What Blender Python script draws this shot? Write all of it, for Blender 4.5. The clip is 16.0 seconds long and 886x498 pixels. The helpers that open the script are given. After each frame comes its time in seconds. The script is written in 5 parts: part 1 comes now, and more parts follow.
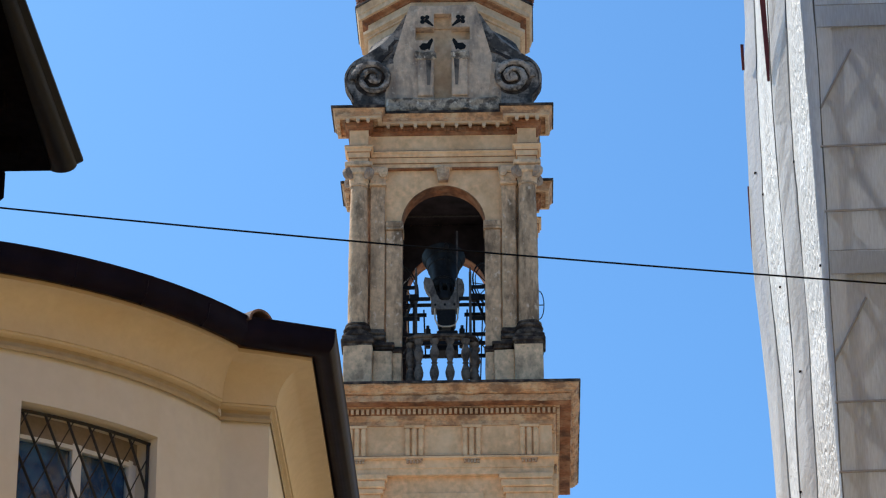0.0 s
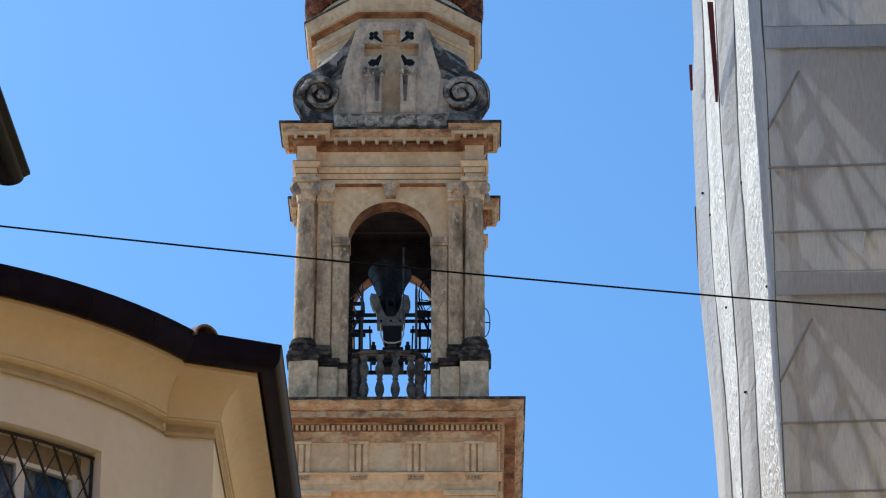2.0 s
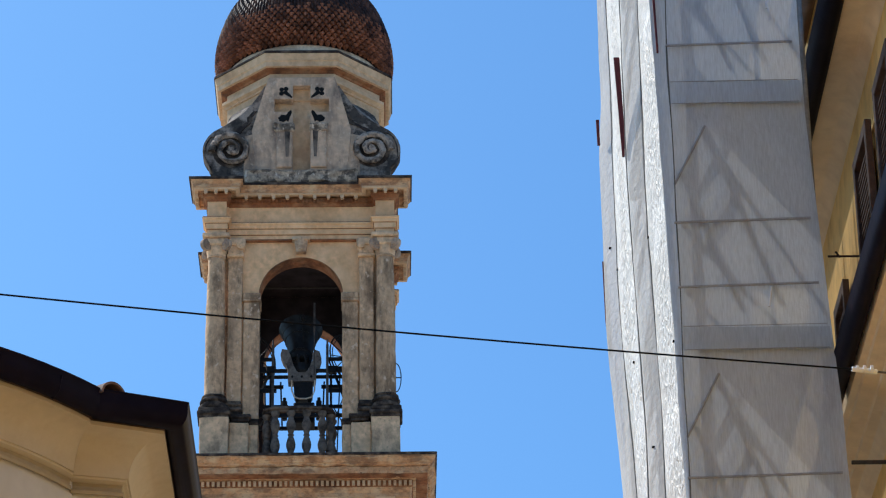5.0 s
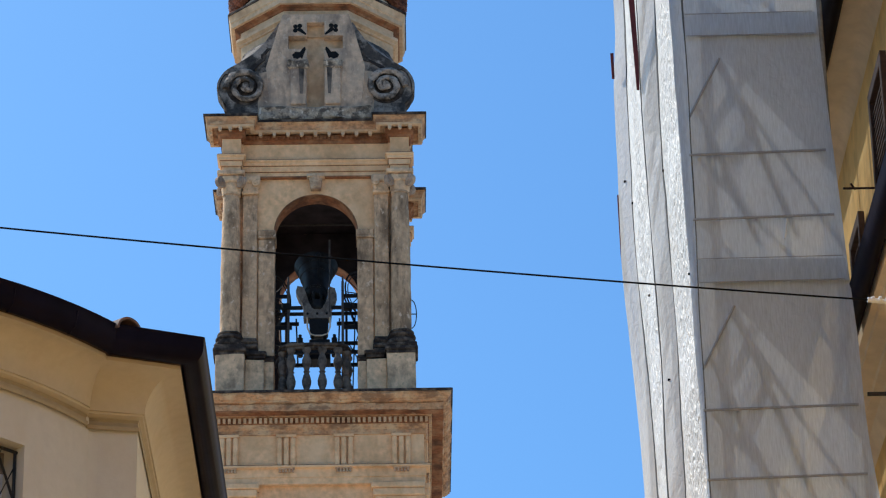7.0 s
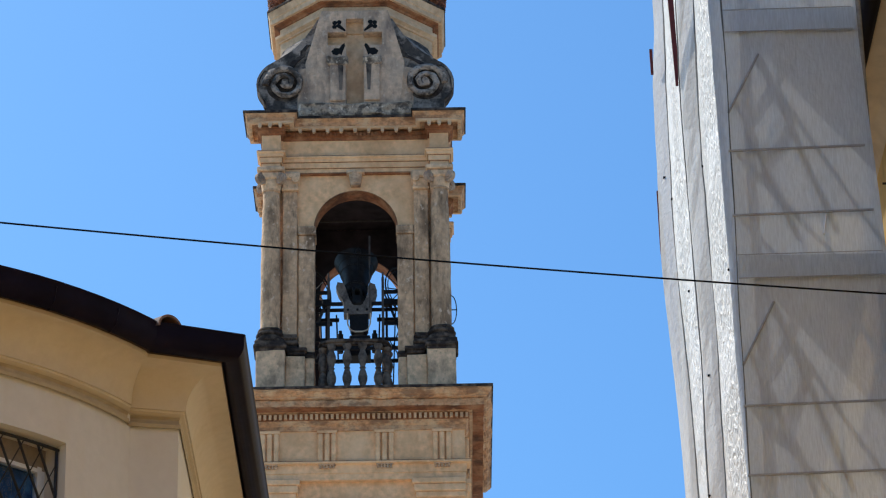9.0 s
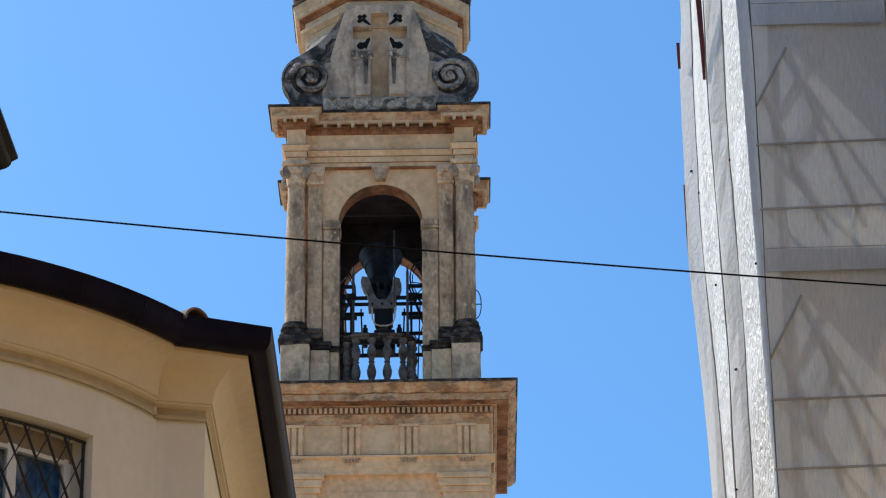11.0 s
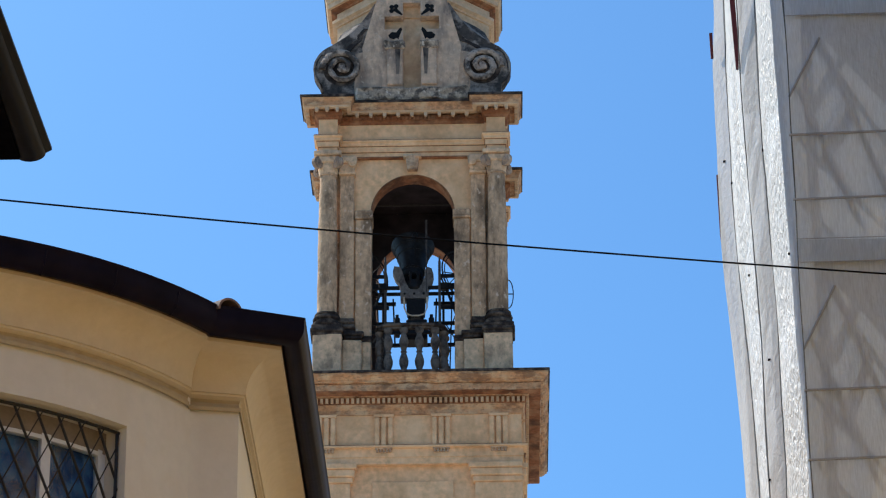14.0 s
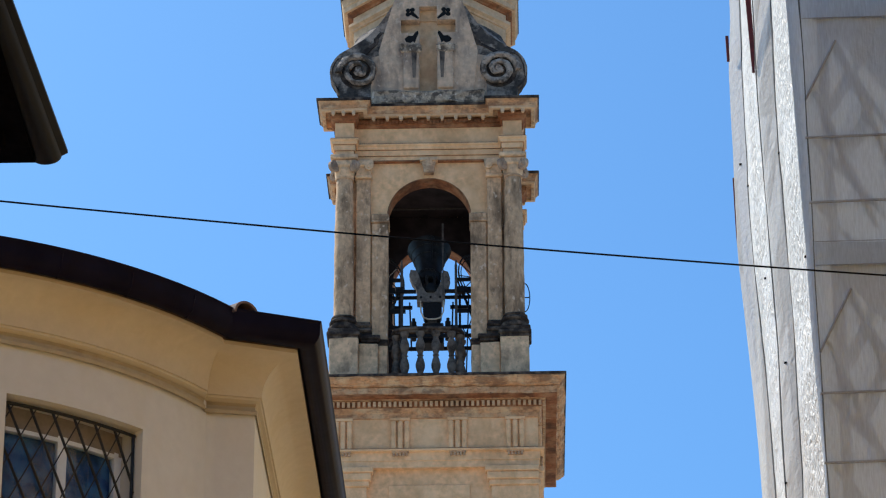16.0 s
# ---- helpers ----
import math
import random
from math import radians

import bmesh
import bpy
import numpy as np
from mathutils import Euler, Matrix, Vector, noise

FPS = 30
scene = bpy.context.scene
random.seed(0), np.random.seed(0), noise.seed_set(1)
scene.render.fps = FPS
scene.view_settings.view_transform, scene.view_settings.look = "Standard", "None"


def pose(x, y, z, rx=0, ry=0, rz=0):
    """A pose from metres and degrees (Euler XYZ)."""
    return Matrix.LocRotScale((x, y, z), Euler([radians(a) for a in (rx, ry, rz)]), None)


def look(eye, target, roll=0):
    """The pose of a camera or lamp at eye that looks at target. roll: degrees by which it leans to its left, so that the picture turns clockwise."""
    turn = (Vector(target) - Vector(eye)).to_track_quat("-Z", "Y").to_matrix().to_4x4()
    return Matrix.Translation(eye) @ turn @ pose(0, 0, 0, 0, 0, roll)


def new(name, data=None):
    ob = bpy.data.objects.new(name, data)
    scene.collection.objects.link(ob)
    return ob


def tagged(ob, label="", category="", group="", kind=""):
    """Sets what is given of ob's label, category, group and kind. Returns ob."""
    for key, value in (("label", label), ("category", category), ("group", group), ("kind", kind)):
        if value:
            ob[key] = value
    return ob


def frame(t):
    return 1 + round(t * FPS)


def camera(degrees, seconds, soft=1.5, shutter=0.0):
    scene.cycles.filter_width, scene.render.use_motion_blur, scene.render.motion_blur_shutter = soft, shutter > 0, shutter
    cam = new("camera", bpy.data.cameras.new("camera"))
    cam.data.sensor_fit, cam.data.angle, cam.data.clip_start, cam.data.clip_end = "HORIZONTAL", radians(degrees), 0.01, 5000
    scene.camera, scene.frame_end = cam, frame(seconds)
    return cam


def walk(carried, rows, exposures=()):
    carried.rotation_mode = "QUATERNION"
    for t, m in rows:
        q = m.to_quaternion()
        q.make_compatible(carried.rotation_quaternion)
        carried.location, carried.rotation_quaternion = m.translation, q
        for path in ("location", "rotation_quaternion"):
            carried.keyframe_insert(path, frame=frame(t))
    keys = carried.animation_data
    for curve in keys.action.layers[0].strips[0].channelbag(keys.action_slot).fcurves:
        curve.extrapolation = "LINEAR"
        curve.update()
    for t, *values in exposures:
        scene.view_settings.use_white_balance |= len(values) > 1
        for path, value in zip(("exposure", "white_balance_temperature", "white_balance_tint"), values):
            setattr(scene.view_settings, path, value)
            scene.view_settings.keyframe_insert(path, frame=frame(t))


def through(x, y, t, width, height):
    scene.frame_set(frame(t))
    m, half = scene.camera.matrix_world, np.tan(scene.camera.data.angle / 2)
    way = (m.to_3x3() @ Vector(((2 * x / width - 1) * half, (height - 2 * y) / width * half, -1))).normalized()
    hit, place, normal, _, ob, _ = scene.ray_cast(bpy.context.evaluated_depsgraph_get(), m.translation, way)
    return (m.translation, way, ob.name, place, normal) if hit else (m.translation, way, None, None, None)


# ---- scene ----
from mathutils import geometry

cam = camera(15.14, 16.0, soft=1.2)
# seconds, x, y, z, yaw, pitch, roll: a hand-held long lens, standing in the street and looking up
ROWS = [
    (0, -0.000, 0.000, 1.600, 1.643, 25.700, 0.106),
    (0.5, -0.014, 0.001, 1.603, 1.372, 25.708, -0.137),
    (1, -0.007, -0.005, 1.593, 0.835, 25.733, -0.267),
    (1.5, -0.007, 0.001, 1.598, 0.697, 25.757, -0.182),
    (2, -0.003, 0.007, 1.611, 0.546, 25.979, -0.049),
    (2.5, -0.005, -0.018, 1.593, 0.404, 26.320, 0.046),
    (3, -0.000, -0.018, 1.597, -0.340, 26.639, 0.258),
    (3.5, 0.001, -0.017, 1.598, -0.542, 26.787, 0.525),
    (4, 0.007, -0.015, 1.602, -0.707, 26.871, 0.660),
    (4.2, 0.028, -0.003, 1.630, -0.810, 26.866, 0.757),
    (6.3, 0.038, 0.027, 1.613, -0.448, 27.009, 0.964),
    (6.5, 0.034, 0.028, 1.611, -0.436, 26.728, 0.941),
    (7, 0.034, 0.038, 1.606, -0.343, 25.844, 0.965),
    (7.5, 0.032, 0.022, 1.611, -0.195, 25.666, 1.033),
    (8, 0.032, 0.010, 1.605, 0.120, 25.728, 0.938),
    (8.5, 0.034, 0.002, 1.604, 0.239, 25.782, 0.892),
    (9, 0.036, -0.002, 1.598, 0.366, 25.774, 0.852),
    (11.5, 0.009, 0.013, 1.592, 0.773, 25.651, 0.593),
    (12, 0.011, 0.005, 1.591, 0.863, 25.609, 0.625),
    (12.5, 0.008, 0.004, 1.589, 0.912, 25.577, 0.541),
    (13, 0.014, 0.000, 1.588, 0.976, 25.545, 0.524),
    (13.5, 0.008, -0.001, 1.592, 1.034, 25.537, 0.436),
    (14, 0.001, -0.001, 1.595, 1.192, 25.513, 0.384),
    (14.5, 0.005, 0.001, 1.588, 1.291, 25.535, 0.358),
    (15, 0.001, -0.001, 1.590, 1.340, 25.565, 0.375),
    (15.5, 0.005, 0.009, 1.593, 1.389, 25.564, 0.305),
    (16, 0.006, 0.006, 1.592, 1.459, 25.580, 0.277),
]
walk(cam, [(t, pose(x, y, z, 90 + pitch, roll, yaw)) for t, x, y, z, yaw, pitch, roll in ROWS],
     exposures=[(0.0, -0.07, 6400, 9), (16.0, -0.07, 6400, 9)])

# ---- light: clear sky, sun ahead and to the left, so the street fronts stand in open shade ----
SUN_AZ, SUN_EL = radians(-54), radians(46)      # azimuth from +y towards +x
world = bpy.data.worlds.new("sky")
scene.world = world
world.use_nodes = True
wn = world.node_tree
wn.nodes.clear()
sky = wn.nodes.new("ShaderNodeTexSky")
sky.sky_type = "NISHITA"
sky.sun_disc = False
sky.sun_elevation, sky.sun_rotation = SUN_EL, SUN_AZ
sky.air_density, sky.dust_density, sky.ozone_density = 1.0, 1.6, 2.5
back = wn.nodes.new("ShaderNodeBackground")
back.inputs["Strength"].default_value = 0.142
wout = wn.nodes.new("ShaderNodeOutputWorld")
tone = wn.nodes.new("ShaderNodeMix")
tone.data_type, tone.blend_type = "RGBA", "MULTIPLY"
tone.inputs[0].default_value, tone.inputs[7].default_value = 1.0, (0.565, 1.0, 1.35, 1)
wn.links.new(sky.outputs[0], tone.inputs[6])
wn.links.new(tone.outputs[2], back.inputs["Color"])
wn.links.new(back.outputs[0], wout.inputs["Surface"])

sun_data = bpy.data.lights.new("sun", "SUN")
sun_data.energy, sun_data.angle, sun_data.color = 5.0, radians(0.53), (1.0, 0.945, 0.87)
sun = new("sun", sun_data)
sun_dir = Vector((math.sin(SUN_AZ) * math.cos(SUN_EL), math.cos(SUN_AZ) * math.cos(SUN_EL), math.sin(SUN_EL)))
sun.matrix_world = look(Vector((0, 40, 30)) + sun_dir * 60, (0, 40, 30))


# ---- materials ----
def material(name, base, rough=0.8, metal=0.0, grain=0.12, grain_size=0.05, stain=None, stain_amount=0.0, stain_size=0.6,
             stain_low=0.48, stain_high=0.66, streak=1.0, bump=0.15, bump_size=0.03, second=None, second_amount=0.0, island=0.0, object_random=0.0, spec=0.5, speck=None, speck_amount=0.0, speck_size=0.07, ior=1.45):
    """A surface with fine grain, broad blotches and, where given, stains that run down it (streak > 1)."""
    m = bpy.data.materials.new(name)
    m.use_nodes = True
    nt = m.node_tree
    nd, ln = nt.nodes, nt.links
    b = nd["Principled BSDF"]
    b.inputs["Roughness"].default_value, b.inputs["Metallic"].default_value = rough, metal
    b.inputs["Specular IOR Level"].default_value, b.inputs["IOR"].default_value = spec, ior
    co = nd.new("ShaderNodeNewGeometry")
    pos = co.outputs["Position"]

    def noise_of(size, detail=4.0, squash=1.0, offset=0.0, rough_=0.55):
        mp = nd.new("ShaderNodeMapping")
        mp.inputs["Scale"].default_value = (1 / size, 1 / size, 1 / (size * squash))
        mp.inputs["Location"].default_value = (offset, offset * 0.7, offset * 1.3)
        n = nd.new("ShaderNodeTexNoise")
        n.inputs["Scale"].default_value, n.inputs["Detail"].default_value = 1.0, detail
        n.inputs["Roughness"].default_value = rough_
        ln.new(pos, mp.inputs["Vector"])
        ln.new(mp.outputs[0], n.inputs["Vector"])
        return n.outputs["Fac"]

    def mix(a, c, fac, mode="MIX"):
        x = nd.new("ShaderNodeMix")
        x.data_type, x.blend_type = "RGBA", mode
        for sock, value in ((x.inputs[0], fac), (x.inputs[6], a), (x.inputs[7], c)):
            if isinstance(value, (int, float)):
                sock.default_value = value
            elif isinstance(value, tuple):
                sock.default_value = (*value, 1)
            else:
                ln.new(value, sock)
        return x.outputs[2]

    def span(value, lo, hi, out=1.0):
        r = nd.new("ShaderNodeMapRange")
        r.inputs[1].default_value, r.inputs[2].default_value, r.inputs[4].default_value = lo, hi, out
        ln.new(value, r.inputs[0])
        return r.outputs[0]

    dark = tuple(c * (1 - grain * 2.0) for c in base)
    light = tuple(min(1.0, c * (1 + grain * 1.2)) for c in base)
    col = mix(dark, light, span(noise_of(grain_size, 5), 0.3, 0.7))
    broad = tuple(c * (1 - grain * 1.5) for c in base)
    col = mix(col, broad, span(noise_of(grain_size * 14, 3, 1.0, 7.0), 0.45, 0.75, 0.6))
    if second:
        col = mix(col, second, span(noise_of(stain_size * 0.7, 5, 1.0, 31.0), 0.45, 0.62, second_amount))
    if stain:
        col = mix(col, stain, span(noise_of(stain_size, 6, streak, 13.0, 0.62), stain_low, stain_high, stain_amount))
        col = mix(col, stain, span(noise_of(stain_size * 0.22, 5, streak, 23.0, 0.65), stain_low + 0.06, stain_high + 0.06, stain_amount * 0.7))
    if speck:
        col = mix(col, speck, span(noise_of(speck_size, 3, 1.3, 41.0, 0.5), 0.62, 0.68, speck_amount))
    if object_random or island:
        hsv = nd.new("ShaderNodeHueSaturation")
        k = object_random or island
        if object_random:
            rnd = nd.new("ShaderNodeObjectInfo").outputs["Random"]
        else:
            rnd = co.outputs["Random Per Island"]
        r = nd.new("ShaderNodeMapRange")
        r.inputs[3].default_value, r.inputs[4].default_value = 1 - k, 1 + k
        ln.new(rnd, r.inputs[0])
        ln.new(r.outputs[0], hsv.inputs["Value"])
        ln.new(col, hsv.inputs["Color"])
        col = hsv.outputs[0]
    ln.new(col, b.inputs["Base Color"])
    if bump:
        bp = nd.new("ShaderNodeBump")
        bp.inputs["Strength"].default_value, bp.inputs["Distance"].default_value = bump, bump_size
        ln.new(noise_of(bump_size * 2.5, 5, 1.0, 3.0), bp.inputs["Height"])
        ln.new(bp.outputs[0], b.inputs["Normal"])
    return m


PLASTER = material("tower_plaster", (0.86, 0.52, 0.275), 0.9, spec=0.2, grain=0.12, grain_size=0.12, stain=(0.50, 0.27, 0.125), stain_amount=0.4,
                   stain_size=0.7, streak=2.0, second=(0.88, 0.585, 0.335), second_amount=0.6, bump=0.25, bump_size=0.04)
WORN = material("worn_plaster", (0.68, 0.43, 0.25), 0.92, spec=0.2, grain=0.14, grain_size=0.09, stain=(0.055, 0.036, 0.025), stain_amount=0.65,
                stain_size=0.43, stain_low=0.48, stain_high=0.62, streak=2.8, second=(0.44, 0.29, 0.175), second_amount=0.6, bump=0.5, bump_size=0.05,
                speck=(0.68, 0.50, 0.35), speck_amount=0.8, speck_size=0.10)
GREY_STONE = material("weathered_stone", (0.60, 0.42, 0.285), 0.92, spec=0.2, grain=0.14, grain_size=0.10, stain=(0.045, 0.034, 0.029), stain_amount=0.66,
                      stain_size=0.55, stain_low=0.44, stain_high=0.62, streak=2.2, second=(0.38, 0.26, 0.185), second_amount=0.7, bump=0.5, bump_size=0.06, speck=(0.56, 0.42, 0.31), speck_amount=0.35)
BLACK_STONE = material("blackened_stone", (0.052, 0.039, 0.033), 0.95, spec=0.12, grain=0.2, grain_size=0.08, stain=(0.02, 0.017, 0.016), stain_amount=0.9,
                       stain_size=0.3, second=(0.25, 0.185, 0.135), second_amount=0.55, bump=0.5, bump_size=0.05)
BROWN_STUCCO = material("rusty_and_shade_brown", (0.32, 0.125, 0.055), 0.9, spec=0.2, grain=0.14, grain_size=0.08, stain=(0.075, 0.038, 0.025), stain_amount=0.8,
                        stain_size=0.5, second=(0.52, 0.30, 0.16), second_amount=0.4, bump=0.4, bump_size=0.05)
RUST_LEDGE = material("rust_streaked_cornice", (0.62, 0.315, 0.145), 0.9, grain=0.15, grain_size=0.08, stain=(0.17, 0.080, 0.042), stain_amount=0.7,
                      stain_size=0.4, stain_low=0.49, stain_high=0.60, streak=0.5, second=(0.66, 0.44, 0.25), second_amount=0.8, bump=0.5, bump_size=0.05)
LEDGE = material("ledge_plaster", (0.63, 0.39, 0.225), 0.9, grain=0.14, grain_size=0.09, stain=(0.13, 0.065, 0.038), stain_amount=0.85,
                 stain_size=0.45, second=(0.64, 0.50, 0.33), second_amount=0.7, bump=0.4, bump_size=0.05)
PEDESTAL = material("pedestal_plaster", (0.83, 0.555, 0.33), 0.92, spec=0.2, grain=0.12, grain_size=0.09, stain=(0.13, 0.085, 0.06), stain_amount=0.6, stain_size=0.3,
                    stain_low=0.50, stain_high=0.66, streak=1.6, second=(0.64, 0.42, 0.26), second_amount=0.7, bump=0.45, bump_size=0.05)
# colour for the shade between scales, and for the dark crown
SCALE_DARK = material("crown_and_shade_scale", (0.045, 0.023, 0.018), 0.6, spec=0.16, grain=0.3, grain_size=0.05, stain=(0.02, 0.013, 0.012), stain_amount=0.8, stain_size=0.5,
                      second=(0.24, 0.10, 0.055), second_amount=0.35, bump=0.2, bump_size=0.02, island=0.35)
# shade in the gaps between scales is put into this dark colour
SHELL = material("dome_shell_shade", (0.035, 0.018, 0.013), 0.9, grain=0.2)
DRUM_PLASTER = material("drum_plaster", (0.68, 0.45, 0.265), 0.9, spec=0.2, grain=0.12, grain_size=0.12, stain=(0.34, 0.18, 0.09), stain_amount=0.4, stain_size=0.6, second=(0.72, 0.53, 0.35),
                        second_amount=0.5, bump=0.25, bump_size=0.04)
SCROLL_STONE = material("scroll_stone", (0.40, 0.31, 0.245), 0.92, spec=0.15, grain=0.18, grain_size=0.08, stain=(0.04, 0.034, 0.03), stain_amount=0.85, stain_size=0.35, stain_low=0.48, stain_high=0.58,
                        second=(0.52, 0.41, 0.32), second_amount=0.6, bump=0.5, bump_size=0.05)
GABLE = material("gable_stone", (0.70, 0.475, 0.315), 0.92, spec=0.2, grain=0.14, grain_size=0.10, stain=(0.13, 0.10, 0.085), stain_amount=0.62, stain_size=0.5, stain_low=0.48, stain_high=0.64,
                 streak=2.6, second=(0.44, 0.33, 0.24), second_amount=0.7, bump=0.5, bump_size=0.05, speck=(0.70, 0.55, 0.41), speck_amount=0.4)
SOOT_STONE = material("sooty_scroll_stone", (0.30, 0.25, 0.21), 0.92, spec=0.15, grain=0.18, grain_size=0.08, stain=(0.03, 0.027, 0.026), stain_amount=0.85, stain_size=0.4, stain_low=0.46, stain_high=0.58,
                      second=(0.42, 0.33, 0.26), second_amount=0.6, bump=0.5, bump_size=0.05)
PALE = material("pale_plaster", (0.78, 0.66, 0.51), 0.9, grain=0.1, grain_size=0.06, stain=(0.3, 0.18, 0.1), stain_amount=0.5, stain_size=0.3)
OCHRE_IN = material("cross_ochre", (0.50, 0.305, 0.16), 0.9, grain=0.10, grain_size=0.1, stain=(0.2, 0.13, 0.08), stain_amount=0.5, stain_size=0.4, streak=2.0)
SCALE = material("dome_scale", (0.36, 0.135, 0.07), 0.6, spec=0.16, grain=0.3, grain_size=0.05, stain=(0.04, 0.02, 0.016), stain_amount=0.8, stain_size=0.5,
                 bump=0.2, bump_size=0.02, object_random=0.4)
SCALE_REST = material("dome_scale_rest", (0.36, 0.135, 0.07), 0.6, spec=0.16, grain=0.3, grain_size=0.05, stain=(0.04, 0.02, 0.016), stain_amount=0.8,
                      stain_size=0.5, bump=0.2, bump_size=0.02, island=0.4)
DARK_GREY_STONE = material("sooty_stone", (0.17, 0.135, 0.11), 0.92, spec=0.15, grain=0.16, grain_size=0.08, stain=(0.028, 0.022, 0.02), stain_amount=0.85,
                           stain_size=0.35, second=(0.20, 0.15, 0.11), second_amount=0.5, bump=0.5, bump_size=0.05)
BRONZE = material("bronze", (0.011, 0.010, 0.010), 0.5, 0.0, spec=0.2, grain=0.2, grain_size=0.1, second=(0.028, 0.032, 0.033), second_amount=0.5, stain_size=0.3, bump=0.1, bump_size=0.02)
IRON = material("painted_iron", (0.013, 0.012, 0.012), 0.6, 0.0, spec=0.2, grain=0.2, grain_size=0.05, bump=0.05)
HEADSTOCK = material("worn_headstock_steel", (0.22, 0.195, 0.17), 0.75, 0.0, spec=0.3, grain=0.2, grain_size=0.06, stain=(0.06, 0.05, 0.045), stain_amount=0.8, stain_size=0.16, bump=0.3)
RUBBLE = material("flaking_stone", (0.52, 0.39, 0.27), 0.92, spec=0.2, grain=0.2, grain_size=0.07, stain=(0.04, 0.032, 0.028), stain_amount=0.75, stain_size=0.22,
                  stain_low=0.49, stain_high=0.58, second=(0.26, 0.19, 0.14), second_amount=0.8, bump=0.6, bump_size=0.06, speck=(0.72, 0.58, 0.44), speck_amount=0.8, speck_size=0.11)
STEEL_GREY = material("grey_steel", (0.105, 0.09, 0.08), 0.7, 0.1, spec=0.3, grain=0.15, grain_size=0.08, stain=(0.03, 0.022, 0.018), stain_amount=0.8, stain_size=0.2)
TIE_IRON = material("rusty_tie_iron", (0.045, 0.035, 0.03), 0.8, spec=0.2, grain=0.2)
# the shade inside the belfry is put into this near-black colour
DARK_VAULT = material("vault_shade", (0.032, 0.024, 0.024), 0.95, spec=0.08, grain=0.2, grain_size=0.3)
YELLOW = material("yellow_plaster", (0.585, 0.545, 0.475), 0.85, grain=0.025, grain_size=0.10, stain=(0.56, 0.48, 0.36), stain_amount=0.4,
                  stain_size=0.9, streak=1.6, bump=0.10, bump_size=0.012)
YELLOW_TRIM = material("ochre_trim", (0.53, 0.435, 0.295), 0.85, grain=0.03, grain_size=0.08, stain=(0.45, 0.34, 0.20), stain_amount=0.4, stain_size=0.6,
                       bump=0.10, bump_size=0.012)
MOULD = material("dark_ochre_moulding", (0.40, 0.315, 0.195), 0.85, grain=0.05, grain_size=0.08, stain=(0.30, 0.22, 0.12), stain_amount=0.5, stain_size=0.5, bump=0.10, bump_size=0.012)
OCHRE = material("ochre_plaster", (0.86, 0.55, 0.19), 0.88, grain=0.05, grain_size=0.12, stain=(0.36, 0.19, 0.06), stain_amount=0.6, stain_size=0.8,
                 streak=2.2, bump=0.15, bump_size=0.015)
SOFFIT = material("beige_soffit", (0.86, 0.69, 0.47), 0.88, grain=0.05, grain_size=0.15, stain=(0.62, 0.43, 0.24), stain_amount=0.4, stain_size=0.7)
GUTTER = material("brown_gutter_metal", (0.010, 0.008, 0.016), 0.45, 0.0, ior=1.1, spec=0.5, grain=0.2, grain_size=0.3, stain=(0.012, 0.008, 0.011), stain_amount=0.5,
                  stain_size=0.25, bump=0.06, bump_size=0.03)
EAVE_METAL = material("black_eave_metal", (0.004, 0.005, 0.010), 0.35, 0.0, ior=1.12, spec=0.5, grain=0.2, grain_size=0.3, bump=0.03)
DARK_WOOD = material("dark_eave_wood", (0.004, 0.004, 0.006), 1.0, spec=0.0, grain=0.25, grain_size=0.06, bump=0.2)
SHUTTER = material("brown_shutter_wood", (0.075, 0.035, 0.022), 0.6, grain=0.2, grain_size=0.05, stain=(0.2, 0.13, 0.1), stain_amount=0.3, stain_size=0.25)
TILE = material("clay_roof_tile", (0.20, 0.11, 0.075), 0.85, grain=0.2, grain_size=0.05, stain=(0.10, 0.08, 0.07), stain_amount=0.7, stain_size=0.15, bump=0.3, bump_size=0.02)
WHITE_FRAME = material("white_window_paint", (0.66, 0.69, 0.74), 0.5, grain=0.04, grain_size=0.05)
GRILLE = material("grille_iron", (0.018, 0.018, 0.02), 0.5, 0.4, grain=0.2, grain_size=0.03, bump=0.05)
PAVING = material("street_paving", (0.45, 0.42, 0.37), 0.85, grain=0.12, grain_size=0.2, bump=0.2)
TUBE = material("galvanised_tube", (0.30, 0.285, 0.27), 0.6, 0.2, grain=0.15, grain_size=0.05, bump=0.05)
PLANK = material("scaffold_plank", (0.37, 0.37, 0.37), 0.6, 0.3, grain=0.12, grain_size=0.1)
# for strips that draw fold shade and slanting lines on the netting
DARK_LINE = material("dark_line_grey", (0.10, 0.095, 0.09), 0.8, grain=0.1)
CABLE = material("black_cable", (0.006, 0.007, 0.010), 0.7, spec=0.05, grain=0.1)
INSULATOR = material("white_insulator", (0.7, 0.7, 0.68), 0.35, grain=0.05)
RED_BAND = material("dark_red_board", (0.10, 0.010, 0.012), 0.7, grain=0.2)
BACKING = material("blue_backing", (0.018, 0.07, 0.23), 0.8, grain=0.2, grain_size=0.06, second=(0.09, 0.23, 0.52), second_amount=0.7, stain_size=0.3)
HEAD_SHADE = material("shaded_head_paint", (0.22, 0.18, 0.15), 0.8, grain=0.1, grain_size=0.05)


